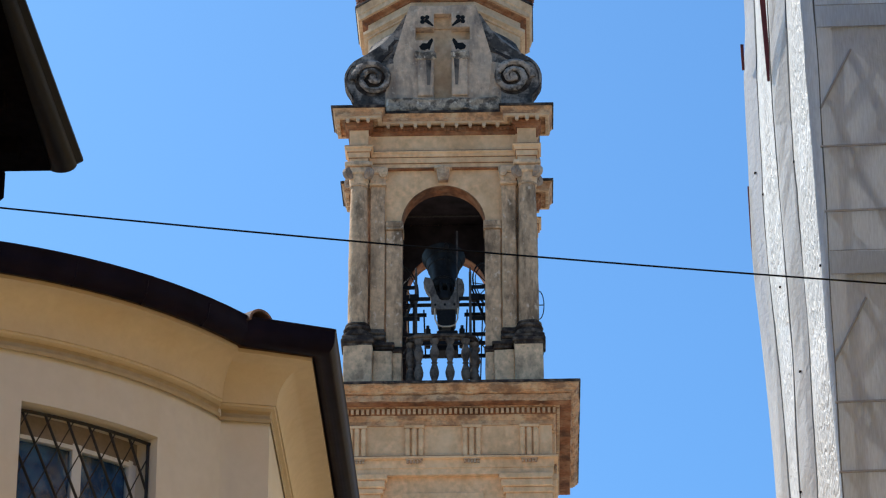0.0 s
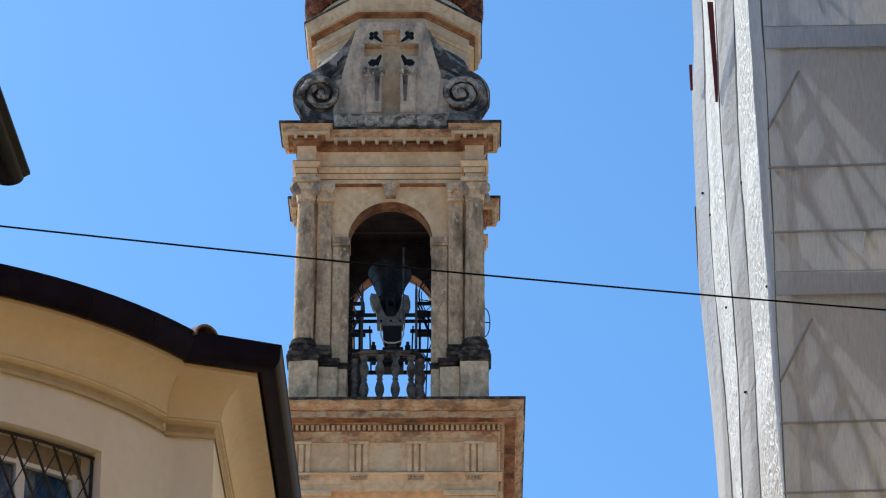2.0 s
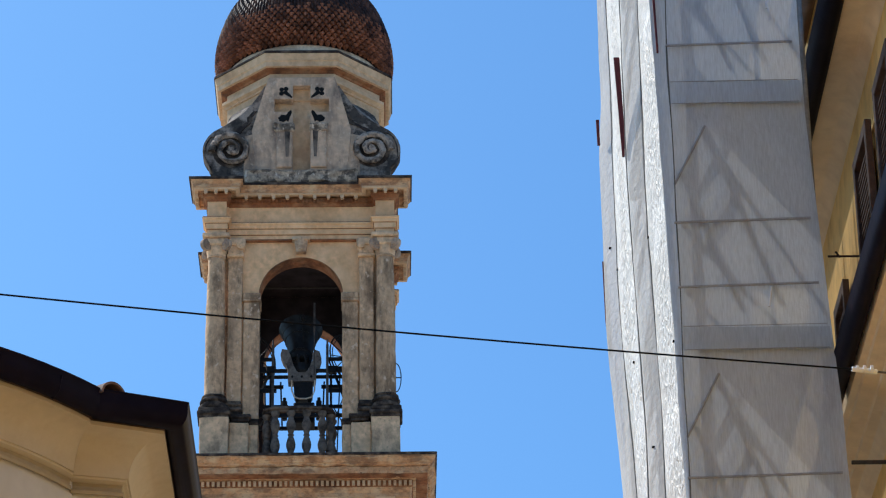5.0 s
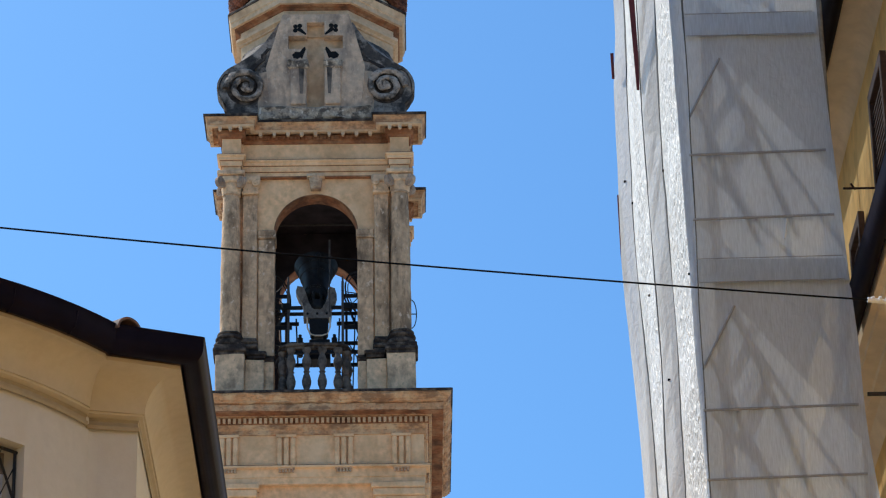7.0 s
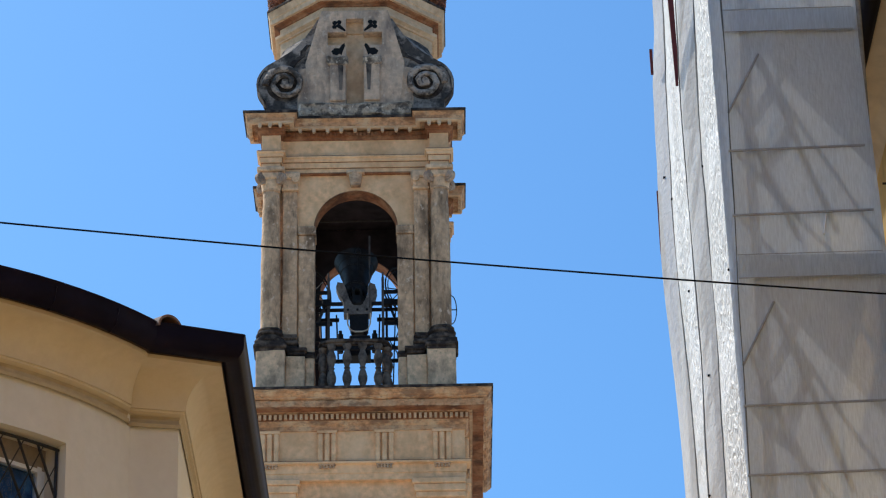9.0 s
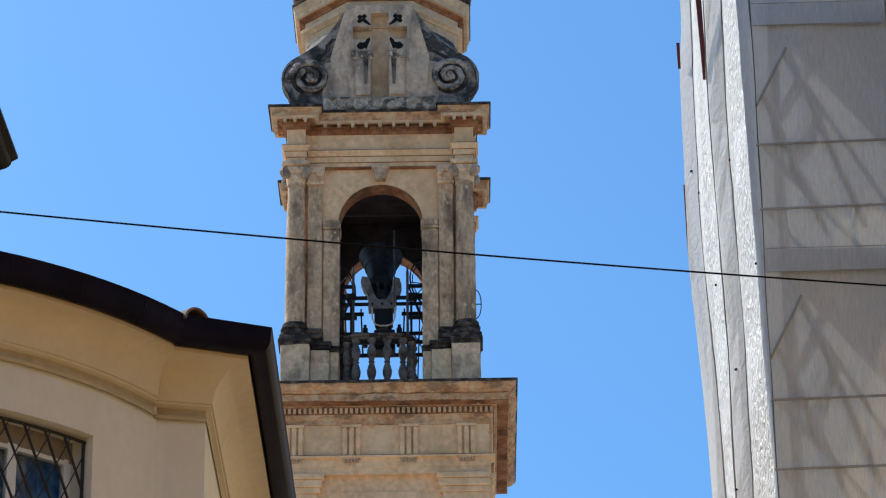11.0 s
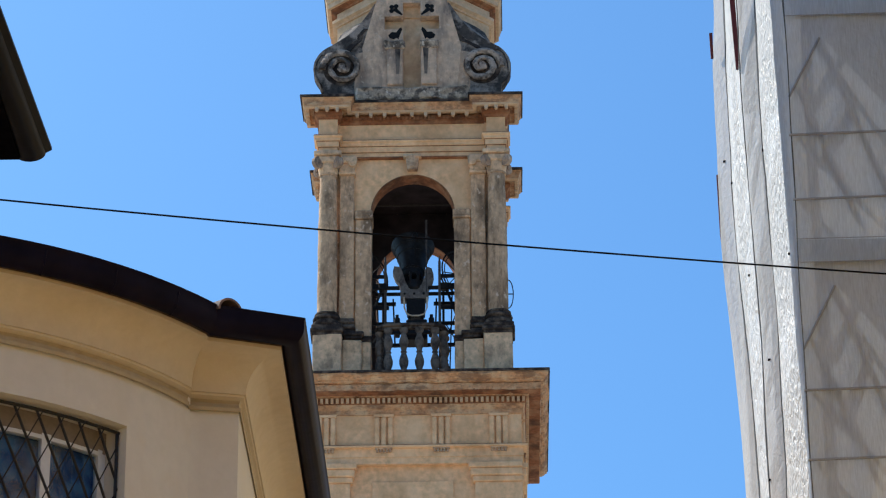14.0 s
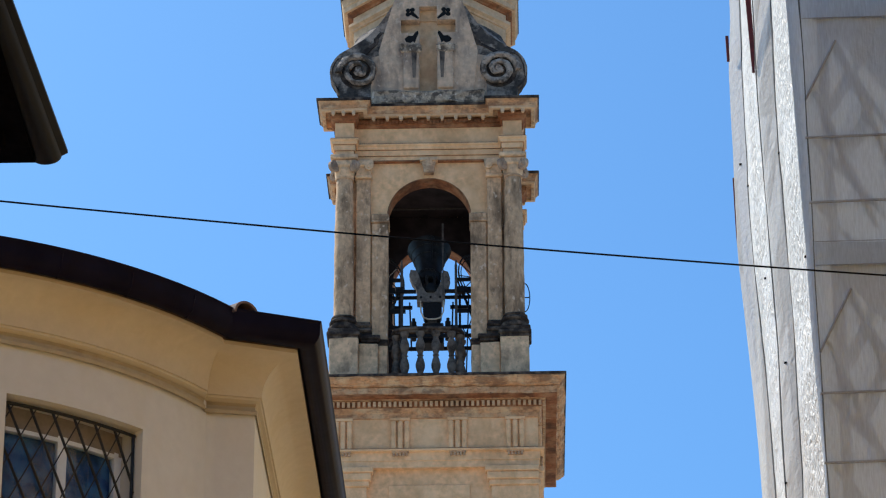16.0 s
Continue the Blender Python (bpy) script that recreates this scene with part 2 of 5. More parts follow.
def net_material(name, colour, clear, through, shine, crumple=0.3, gloss=0.33):
    """Woven scaffold netting: threads that pass part of the light, and small gaps."""
    m = bpy.data.materials.new(name)
    m.use_nodes = True
    nt = m.node_tree
    nd, ln = nt.nodes, nt.links
    nd.clear()
    out = nd.new("ShaderNodeOutputMaterial")
    geo = nd.new("ShaderNodeNewGeometry")
    mp = nd.new("ShaderNodeMapping")
    mp.inputs["Scale"].default_value = (22, 22, 2.2)
    nz = nd.new("ShaderNodeTexNoise")
    nz.inputs["Detail"].default_value = 5
    ln.new(geo.outputs["Position"], mp.inputs["Vector"])
    ln.new(mp.outputs[0], nz.inputs["Vector"])
    ramp = nd.new("ShaderNodeMix")
    ramp.data_type = "RGBA"
    tone_of = nd.new("ShaderNodeHueSaturation")
    vary = nd.new("ShaderNodeMapRange")
    vary.inputs[3].default_value, vary.inputs[4].default_value = 0.95, 1.05
    ln.new(nd.new("ShaderNodeObjectInfo").outputs["Random"], vary.inputs[0])
    ln.new(vary.outputs[0], tone_of.inputs["Value"])
    ln.new(ramp.outputs[2], tone_of.inputs["Color"])
    ramp.inputs[6].default_value = (*[c * 0.70 for c in colour], 1)
    ramp.inputs[7].default_value = (*[min(1, c * 1.20) for c in colour], 1)
    ln.new(nz.outputs["Fac"], ramp.inputs[0])
    dif, tra, clr = nd.new("ShaderNodeBsdfDiffuse"), nd.new("ShaderNodeBsdfTranslucent"), nd.new("ShaderNodeBsdfTransparent")
    for s in (dif, tra):
        ln.new(tone_of.outputs[0], s.inputs["Color"])
    fine = nd.new("ShaderNodeTexNoise")
    fine.inputs["Scale"].default_value, fine.inputs["Detail"].default_value = 1.0, 4
    fine.inputs["Distortion"].default_value = 0.8
    stretch = nd.new("ShaderNodeMapping")
    stretch.inputs["Scale"].default_value = (17, 17, 11)
    ln.new(geo.outputs["Position"], stretch.inputs["Vector"])
    ln.new(stretch.outputs[0], fine.inputs["Vector"])
    bp = nd.new("ShaderNodeBump")
    bp.inputs["Strength"].default_value, bp.inputs["Distance"].default_value = crumple, 0.05
    ln.new(fine.outputs["Fac"], bp.inputs["Height"])
    ln.new(bp.outputs[0], dif.inputs["Normal"])
    a, c = nd.new("ShaderNodeMixShader"), nd.new("ShaderNodeMixShader")
    a.inputs[0].default_value, c.inputs[0].default_value = through, clear
    ln.new(dif.outputs[0], a.inputs[1])
    ln.new(tra.outputs[0], a.inputs[2])
    gls, g = nd.new("ShaderNodeBsdfGlossy"), nd.new("ShaderNodeMixShader")
    gls.inputs["Roughness"].default_value, g.inputs[0].default_value = gloss, shine
    gls.inputs["Color"].default_value = (0.95, 0.9, 0.82, 1)
    ln.new(bp.outputs[0], gls.inputs["Normal"])
    ln.new(a.outputs[0], g.inputs[1])
    ln.new(gls.outputs[0], g.inputs[2])
    ln.new(g.outputs[0], c.inputs[1])
    ln.new(clr.outputs[0], c.inputs[2])
    ln.new(c.outputs[0], out.inputs["Surface"])
    return m


HOLE_DARK = material("hole_black", (0.004, 0.004, 0.004), 0.95, grain=0.1, bump=0)
NET = net_material("grey_scaffold_net", (0.65, 0.70, 0.76), 0.05, 0.46, 0.0)
NET_BAND = net_material("toe_board_net_band", (0.52, 0.575, 0.63), 0.02, 0.30, 0.0)
# one net in two copies: folds towards the sun get the lighter, shinier one
NET_SIDE = net_material("white_scaffold_net", (0.75, 0.71, 0.66), 0.30, 0.14, 0.0, 0.35)
NET_CREASED_LIT = net_material("creased_lit_net", (0.80, 0.755, 0.70), 0.26, 0.03, 0.13, 1.0, 0.42)
# for tubes dimly seen through the netting, though built in front of it
NET_TUBE = net_material("tube_through_net", (0.43, 0.44, 0.46), 0.02, 0.3, 0.0)


def glass_material():
    m = bpy.data.materials.new("window_glass")
    m.use_nodes = True
    b = m.node_tree.nodes["Principled BSDF"]
    b.inputs["Base Color"].default_value = (0.8, 0.9, 0.95, 1)
    b.inputs["Roughness"].default_value, b.inputs["Transmission Weight"].default_value, b.inputs["IOR"].default_value = 0.02, 1.0, 1.3
    return m


GLASS = glass_material()


# ---- mesh helpers ----
def part(name, bm, mat, parent=None, label="", smooth=False, kind=""):
    """Links a bmesh as one mesh object, under a thing or a part where one is given."""
    bmesh.ops.recalc_face_normals(bm, faces=bm.faces)
    me = bpy.data.meshes.new(name)
    bm.to_mesh(me)
    bm.free()
    me.materials.append(mat)
    if smooth:
        for p in me.polygons:
            p.use_smooth = True
        me.set_sharp_from_angle(angle=radians(35))
    ob = new(name, me)
    ob.parent = parent
    return tagged(ob, label=label, kind=kind)


def thing(name, label, category, at=(0, 0, 0), group="", kind=""):
    ob = new(name)
    ob.location = at
    ob.empty_display_size = 0.1
    return tagged(ob, label, category, group, kind)


def box(bm, x0, x1, y0, y1, z0, z1, soft=0.0):
    v = [bm.verts.new((x, y, z)) for x in (x0, x1) for y in (y0, y1) for z in (z0, z1)]
    faces = [bm.faces.new([v[i] for i in q]) for q in ((0, 1, 3, 2), (4, 6, 7, 5), (0, 4, 5, 1), (2, 3, 7, 6), (0, 2, 6, 4), (1, 5, 7, 3))]
    if soft:
        bmesh.ops.bevel(bm, geom=list({e for f in faces for e in f.edges}), offset=soft, segments=1, affect="EDGES")


def prism(bm, pts, place, w0, w1):
    """A flat outline (u, v), thickened from w0 to w1; place(u, v, w) gives the point."""
    a = [bm.verts.new(place(u, v, w0)) for u, v in pts]
    b = [bm.verts.new(place(u, v, w1)) for u, v in pts]
    tris = geometry.tessellate_polygon([[Vector((u, v, 0)) for u, v in pts]])
    for i, j, k in tris:
        bm.faces.new((a[i], a[j], a[k]))
        bm.faces.new((b[k], b[j], b[i]))
    n = len(pts)
    for i in range(n):
        bm.faces.new((a[i], a[(i + 1) % n], b[(i + 1) % n], b[i]))


def lathe(bm, profile, x, y, seg=20, a0=0.0, a1=2 * math.pi):
    """Turns (radius, z) round an upright axis."""
    full = abs(a1 - a0 - 2 * math.pi) < 1e-6
    n = seg if full else seg + 1
    rings = []
    for r, z in profile:
        rings.append([bm.verts.new((x + r * math.cos(a0 + (a1 - a0) * i / seg), y + r * math.sin(a0 + (a1 - a0) * i / seg), z)) for i in range(n)])
    for p, q in zip(rings, rings[1:]):
        for i in range(seg):
            bm.faces.new((p[i], p[(i + 1) % n], q[(i + 1) % n], q[i]))
    if full:
        for ring in (rings[0], rings[-1]):
            if profile[0][0] > 1e-4:
                bm.faces.new(ring)


def sweep(bm, path, profile, closed=True):
    """Carries a closed outline (outward, z) along a plan path, outward to the right of the way, with mitred corners."""
    n = len(path)
    rings = []
    for i, p in enumerate(path):
        p = Vector(p)
        before = Vector(path[(i - 1) % n]) if closed or i else None
        after = Vector(path[(i + 1) % n]) if closed or i < n - 1 else None
        ds = [(q - r).normalized() for q, r in ((p, before), (after, p)) if q is not None and r is not None]
        ns = [Vector((d.y, -d.x)) for d in ds]
        m = sum(ns, Vector((0, 0)))
        m = m / max(0.2, m.dot(ns[0])) if len(ns) > 1 else ns[0]
        rings.append([bm.verts.new((p.x + m.x * o, p.y + m.y * o, z)) for o, z in profile])
    k = len(profile)
    for i in range(n if closed else n - 1):
        a, b = rings[i], rings[(i + 1) % n]
        for j in range(k):
            bm.faces.new((a[j], a[(j + 1) % k], b[(j + 1) % k], b[j]))
    if not closed:
        for ring in (rings[0], rings[-1]):
            bm.faces.new(ring)


def rod(bm, a, b, r, seg=8):
    """A round bar from a to b."""
    a, b = Vector(a), Vector(b)
    q = (b - a).to_track_quat("Z", "Y")
    rings = [[bm.verts.new(p + q @ Vector((r * math.cos(t), r * math.sin(t), 0))) for t in [2 * math.pi * i / seg for i in range(seg)]] for p in (a, b)]
    for i in range(seg):
        bm.faces.new((rings[0][i], rings[0][(i + 1) % seg], rings[1][(i + 1) % seg], rings[1][i]))
    bm.faces.new(rings[0])
    bm.faces.new(rings[1])


def tube(bm, pts, r, seg=8, thin=1.0):
    """One bent round bar through all the points."""
    pts = [Vector(p) for p in pts]
    rings = []
    for i, p in enumerate(pts):
        rr = r * (1 + (thin - 1) * i / len(pts))
        way = (pts[min(i + 1, len(pts) - 1)] - pts[max(i - 1, 0)]).normalized()
        side = way.cross(Vector((0.31, 0.22, 0.92))).normalized()
        up = way.cross(side)
        rings.append([bm.verts.new(p + (side * math.cos(t) + up * math.sin(t)) * rr) for t in [2 * math.pi * k / seg for k in range(seg)]])
    for a, b in zip(rings, rings[1:]):
        for k in range(seg):
            bm.faces.new((a[k], a[(k + 1) % seg], b[(k + 1) % seg], b[k]))
    bm.faces.new(rings[0])
    bm.faces.new(rings[-1])


def rough_up(bm, amount, size, seed=0.0):
    """Weathering: shifts points by smooth noise."""
    for v in bm.verts:
        d = noise.noise_vector(v.co / size + Vector((seed, seed, seed)))
        v.co += d * amount


def turned(bm, quarter):
    """Turns a bmesh by quarter turns about the upright axis through the origin."""
    bmesh.ops.rotate(bm, verts=bm.verts, cent=(0, 0, 0), matrix=Matrix.Rotation(quarter * math.pi / 2, 3, "Z"))
    return bm


# ---- setting ----
def build_ground():
    bm = bmesh.new()
    box(bm, -400, 400, -300, 700, -0.3, 0.0)
    tagged(part("ground", bm, PAVING, label="pale stone street paving", kind="structure"), category="ground")


build_ground()


def build_bounce_wall():
    """An unseen wall behind the viewer, added to bounce warm sunlight into the street."""
    bm = bmesh.new()
    box(bm, -32, 32, -13, -12, 0, 15)
    tagged(part("wall_south", bm, YELLOW, label="unseen yellow wall added to bounce warm light into the street", kind="structure"), category="wall")


build_bounce_wall()

# ---- the bell tower; all heights in metres above the street ----
TX, TY = -1.735, 64.36
tower = thing("bell_tower", "tall weathered beige plaster church bell tower with a brown scale-tiled dome", "bell tower", (TX, TY, 0))


def square(h):
    return [(-h, -h), (h, -h), (h, h), (-h, h)]


def blocked(h, rec, length):
    """A square plan whose corners stand forward of its sides."""
    pts = []
    for q in range(4):
        c, s = [(1, 0), (0, 1), (-1, 0), (0, -1)][q]
        for u, v in ((-h, -h), (-h + length, -h), (-h + length, -h + rec), (h - length, -h + rec), (h - length, -h)):
            pts.append((u * c - v * s, u * s + v * c))
    return pts


def build_lower_block():
    bm = bmesh.new()
    box(bm, -2.08, 2.08, -2.08, 2.08, -0.05, 27.9)
    part("shaft", bm, PLASTER, tower)
    # corner pilasters with capitals, then architrave, frieze and the great cornice
    for q in range(4):
        for s in (-1, 1):
            bm = bmesh.new()
            x0, x1 = sorted((s * 2.2, s * 1.25))
            box(bm, x0, x1, -2.2, -2.05, 0.2, 26.1, 0.01)
            box(bm, x0 - (0.05 if s > 0 else 0), x1 + (0.05 if s < 0 else 0), -2.24, -2.06, 26.1, 26.22, 0.015)
            box(bm, x0 - (0.09 if s > 0 else 0), x1 + (0.09 if s < 0 else 0), -2.28, -2.07, 26.22, 26.38, 0.02)
            box(bm, x0 - (0.13 if s > 0 else 0), x1 + (0.13 if s < 0 else 0), -2.31, -2.08, 26.38, 26.5, 0.015)
            if q % 2:
                bmesh.ops.scale(bm, vec=(0.9975, 0.9975, 1), verts=bm.verts)
            part("pilaster", turned(bm, q), PLASTER, tower)
        bm = bmesh.new()
        box(bm, -0.82, 0.82, -2.115, -2.06, 22.0, 26.16, 0.01)
        part("wall_panel", turned(bm, q), PLASTER, tower)
    bm = bmesh.new()
    sweep(bm, square(2.06), [(0, 26.5), (0.15, 26.5), (0.15, 26.64), (0.17, 26.645), (0.17, 26.82), (0.25, 26.835), (0.25, 26.87), (0.0, 26.875)])
    part("architrave", bm, PLASTER, tower)
    bm = bmesh.new()
    sweep(bm, square(2.06), [(0, 26.87), (0.14, 26.87), (0.14, 27.56), (0, 27.56)])
    part("frieze", bm, PLASTER, tower)
    bm = bmesh.new()
    sweep(bm, square(2.06), [(0.1, 26.872), (0.236, 26.872), (0.236, 26.888), (0.1, 26.888)])
    part("taenia_fillet", bm, BROWN_STUCCO, tower, "dark brown taenia fillet")
    for q in range(4):
        for i in range(4):
            x = -1.735 + i * 1.157
            bm = bmesh.new()
            for k in range(3):
                u = x + (k - 1) * 0.135
                box(bm, u - 0.05, u + 0.05, -2.275, -2.19, 26.875, 27.5, 0.018)
            box(bm, x - 0.20, x + 0.20, -2.28, -2.19, 27.5, 27.555)
            part("triglyph", turned(bm, q), PLASTER, tower)
            bm = bmesh.new()
            for k in range(5):
                u = x + (k - 2) * 0.065
                lathe(bm, [(0.026, 26.735), (0.018, 26.80)], u, -2.262, 8)
            box(bm, x - 0.17, x + 0.17, -2.285, -2.2, 26.80, 26.836)
            part("guttae", turned(bm, q), LEDGE, tower)
    bm = bmesh.new()
    sweep(bm, square(2.06), [(0, 27.56), (0.17, 27.56), (0.17, 27.66), (0.20, 27.70), (0.22, 27.76), (0.22, 27.90), (0.30, 27.91), (0.30, 27.95), (0, 27.95)])
    part("bed_moulding", bm, RUST_LEDGE, tower)
    bm = bmesh.new()
    sweep(bm, square(2.06), [(0.1, 27.765), (0.236, 27.765), (0.236, 27.90), (0.1, 27.90)])
    part("dentil_ground", bm, BROWN_STUCCO, tower, "rust-brown band behind the dentils")
    for q in range(4):
        bm = bmesh.new()
        n = 44
        for i in range(n):
            u = -2.3 + 4.6 * (i + 0.5) / n
            box(bm, u - 0.028, u + 0.028, -2.36, -2.27, 27.785, 27.88)
        part("dentil_course", turned(bm, q), DRUM_PLASTER, tower, kind="stuff")
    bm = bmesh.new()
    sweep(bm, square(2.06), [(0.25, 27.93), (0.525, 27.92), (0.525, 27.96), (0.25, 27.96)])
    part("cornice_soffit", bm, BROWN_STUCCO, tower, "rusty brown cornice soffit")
    bm = bmesh.new()
    prof = [(0, 27.94), (0.54, 27.94), (0.54, 28.075), (0.51, 28.08), (0.51, 28.095), (0.59, 28.105), (0.595, 28.135), (0.63, 28.15), (0.665, 28.20), (0.70, 28.225), (0.70, 28.28), (0.0, 28.36)]
    path = []
    for i, (a, b) in enumerate(zip(square(2.06), square(2.06)[1:] + square(2.06)[:1])):
        for k in range(60):
            path.append((a[0] + (b[0] - a[0]) * k / 60, a[1] + (b[1] - a[1]) * k / 60))
    sweep(bm, path, prof)
    rough_up(bm, 0.022, 0.35, 5.0)
    rough_up(bm, 0.014, 0.12, 8.0)
    part("great_cornice", bm, RUST_LEDGE, tower)
    bm = bmesh.new()
    box(bm, -2.778, -2.36, -2.778, -2.55, 28.09, 28.275, 0.02)
    bmesh.ops.subdivide_edges(bm, edges=bm.edges, cuts=3, use_grid_fill=True)
    rough_up(bm, 0.02, 0.12, 3.0)
    part("sooty_corner", bm, BLACK_STONE, tower, "soot-black broken corner of the cornice")
    bm = bmesh.new()
    sweep(bm, square(2.06), [(0.05, 28.30), (0.68, 28.262), (0.72, 28.265), (0.72, 28.315), (0.68, 28.335), (0.05, 28.38)])
    rough_up(bm, 0.012, 0.3, 2.0)
    part("ledge_covering", bm, BLACK_STONE, tower, "blackened ledge covering")
    bm = bmesh.new()
    box(bm, -2.05, 2.05, -2.05, 2.05, 27.91, 28.37)
    part("belfry_floor", bm, GREY_STONE, tower)


def build_pedestal(q):
    bm = bmesh.new()
    box(bm, -2.05, -1.46, -2.05, -1.46, 28.36, 29.46, 0.02)
    box(bm, -1.46, -1.05, -1.84, -1.5, 28.36, 29.40, 0.02)
    box(bm, -1.84, -1.5, -1.46, -1.05, 28.36, 29.40, 0.02)
    box(bm, -1.05, -0.86, -1.72, -1.45, 28.36, 29.40, 0.015)
    box(bm, -1.72, -1.45, -1.05, -0.86, 28.36, 29.40, 0.015)
    bmesh.ops.subdivide_edges(bm, edges=bm.edges, cuts=2, use_grid_fill=True)
    rough_up(bm, 0.018, 0.25, q + 1.0)
    ped = part("pedestal", turned(bm, q), PEDESTAL, tower)
    for x0, x1, y0, y1 in ((-2.1, -1.42, -2.1, -1.42), (-1.44, -1.0, -1.89, -1.5), (-1.89, -1.5, -1.44, -1.0)):
        bm = bmesh.new()
        prism(bm, [(x0 + 0.04, y0 + 0.04), (x1 - 0.04, y0 + 0.04), (x1 - 0.04, y1 - 0.04), (x0 + 0.04, y1 - 0.04)], lambda u, v, w: (u, v, w), 29.43, 29.50)
        box(bm, x0, x1, y0, y1, 29.49, 29.58, 0.02)
        rough_up(bm, 0.012, 0.2, q + 4.0)
        part("pedestal_cap", turned(bm, q), BLACK_STONE, ped, "blackened stone cap")


def build_column(q):
    x = y = -1.77
    bm = bmesh.new()
    z0, z1 = 29.97, 33.16
    prof = []
    for i in range(25):
        k = i / 24
        prof.append((0.205 - 0.030 * k ** 1.8 + 0.006 * math.sin(k * math.pi), z0 + (z1 - z0) * k))
    prof += [(0.20, 33.17), (0.20, 33.21), (0.172, 33.22)]
    lathe(bm, prof, x, y, 28)
    rough_up(bm, 0.012, 0.3, q * 3.0)
    col = part("column", turned(bm, q), WORN, tower, smooth=True)
    bm = bmesh.new()
    box(bm, x - 0.31, x + 0.31, y - 0.31, y + 0.31, 29.58, 29.665, 0.015)
    lathe(bm, [(0.28, 29.66), (0.315, 29.68), (0.325, 29.72), (0.31, 29.765), (0.265, 29.78), (0.25, 29.80), (0.255, 29.83), (0.285, 29.845), (0.295, 29.875), (0.28, 29.905), (0.245, 29.92),
               (0.24, 29.94), (0.262, 29.955), (0.255, 29.985), (0.20, 30.0)], x, y, 28)
    rough_up(bm, 0.014, 0.12, q * 5.0)
    part("column_base", turned(bm, q), BLACK_STONE, col, "blackened moulded base", smooth=True)
    bm = bmesh.new()
    lathe(bm, [(0.18, 33.2), (0.20, 33.26), (0.21, 33.34), (0.21, 33.42)], x, y, 24)
    a = 0.29 if q < 2 else 0.20
    box(bm, x - a, x + a, y - a, y + a, 33.58, 33.68, 0.02)
    box(bm, x - a + 0.05, x + a - 0.05, y - a + 0.05, y + a - 0.05, 33.42, 33.58, 0.03)
    capital = part("capital", turned(bm, q), PEDESTAL, tower, "scrolled stone capital", smooth=True)
    # scrolls at the corners of the capital
    for sx in (-1, 1):
        for sy in (-1, 1):
            if q in (2, 3):
                continue
            d = Vector((sx, sy, 0)).normalized()
            p = Vector((x, y, 33.42)) + d * 0.30
            t = Vector((-d.y, d.x, 0))
            bm = bmesh.new()
            prof = [(0.0, -0.085), (0.04, -0.085), (0.045, -0.06), (0.085, -0.06), (0.09, -0.045), (0.13, -0.045), (0.13, 0.045), (0.09, 0.045), (0.085, 0.06), (0.045, 0.06), (0.04, 0.085), (0.0, 0.085)]
            lathe(bm, [(max(r, 0.001), w) for r, w in prof], 0, 0, 16)
            bmesh.ops.transform(bm, matrix=Matrix.Translation(p) @ t.to_track_quat("Z", "Y").to_matrix().to_4x4(), verts=bm.verts)
            part("volute", turned(bm, q), GREY_STONE, capital)


def arch_outline(r, spring, foot, half, top, n=24):
    pts = [(-half, foot), (-half, top), (half, top), (half, foot), (r, foot)]
    pts += [(r * math.cos(math.pi * i / n), spring + r * math.sin(math.pi * i / n)) for i in range(n + 1)]
    return pts + [(-r, foot)]


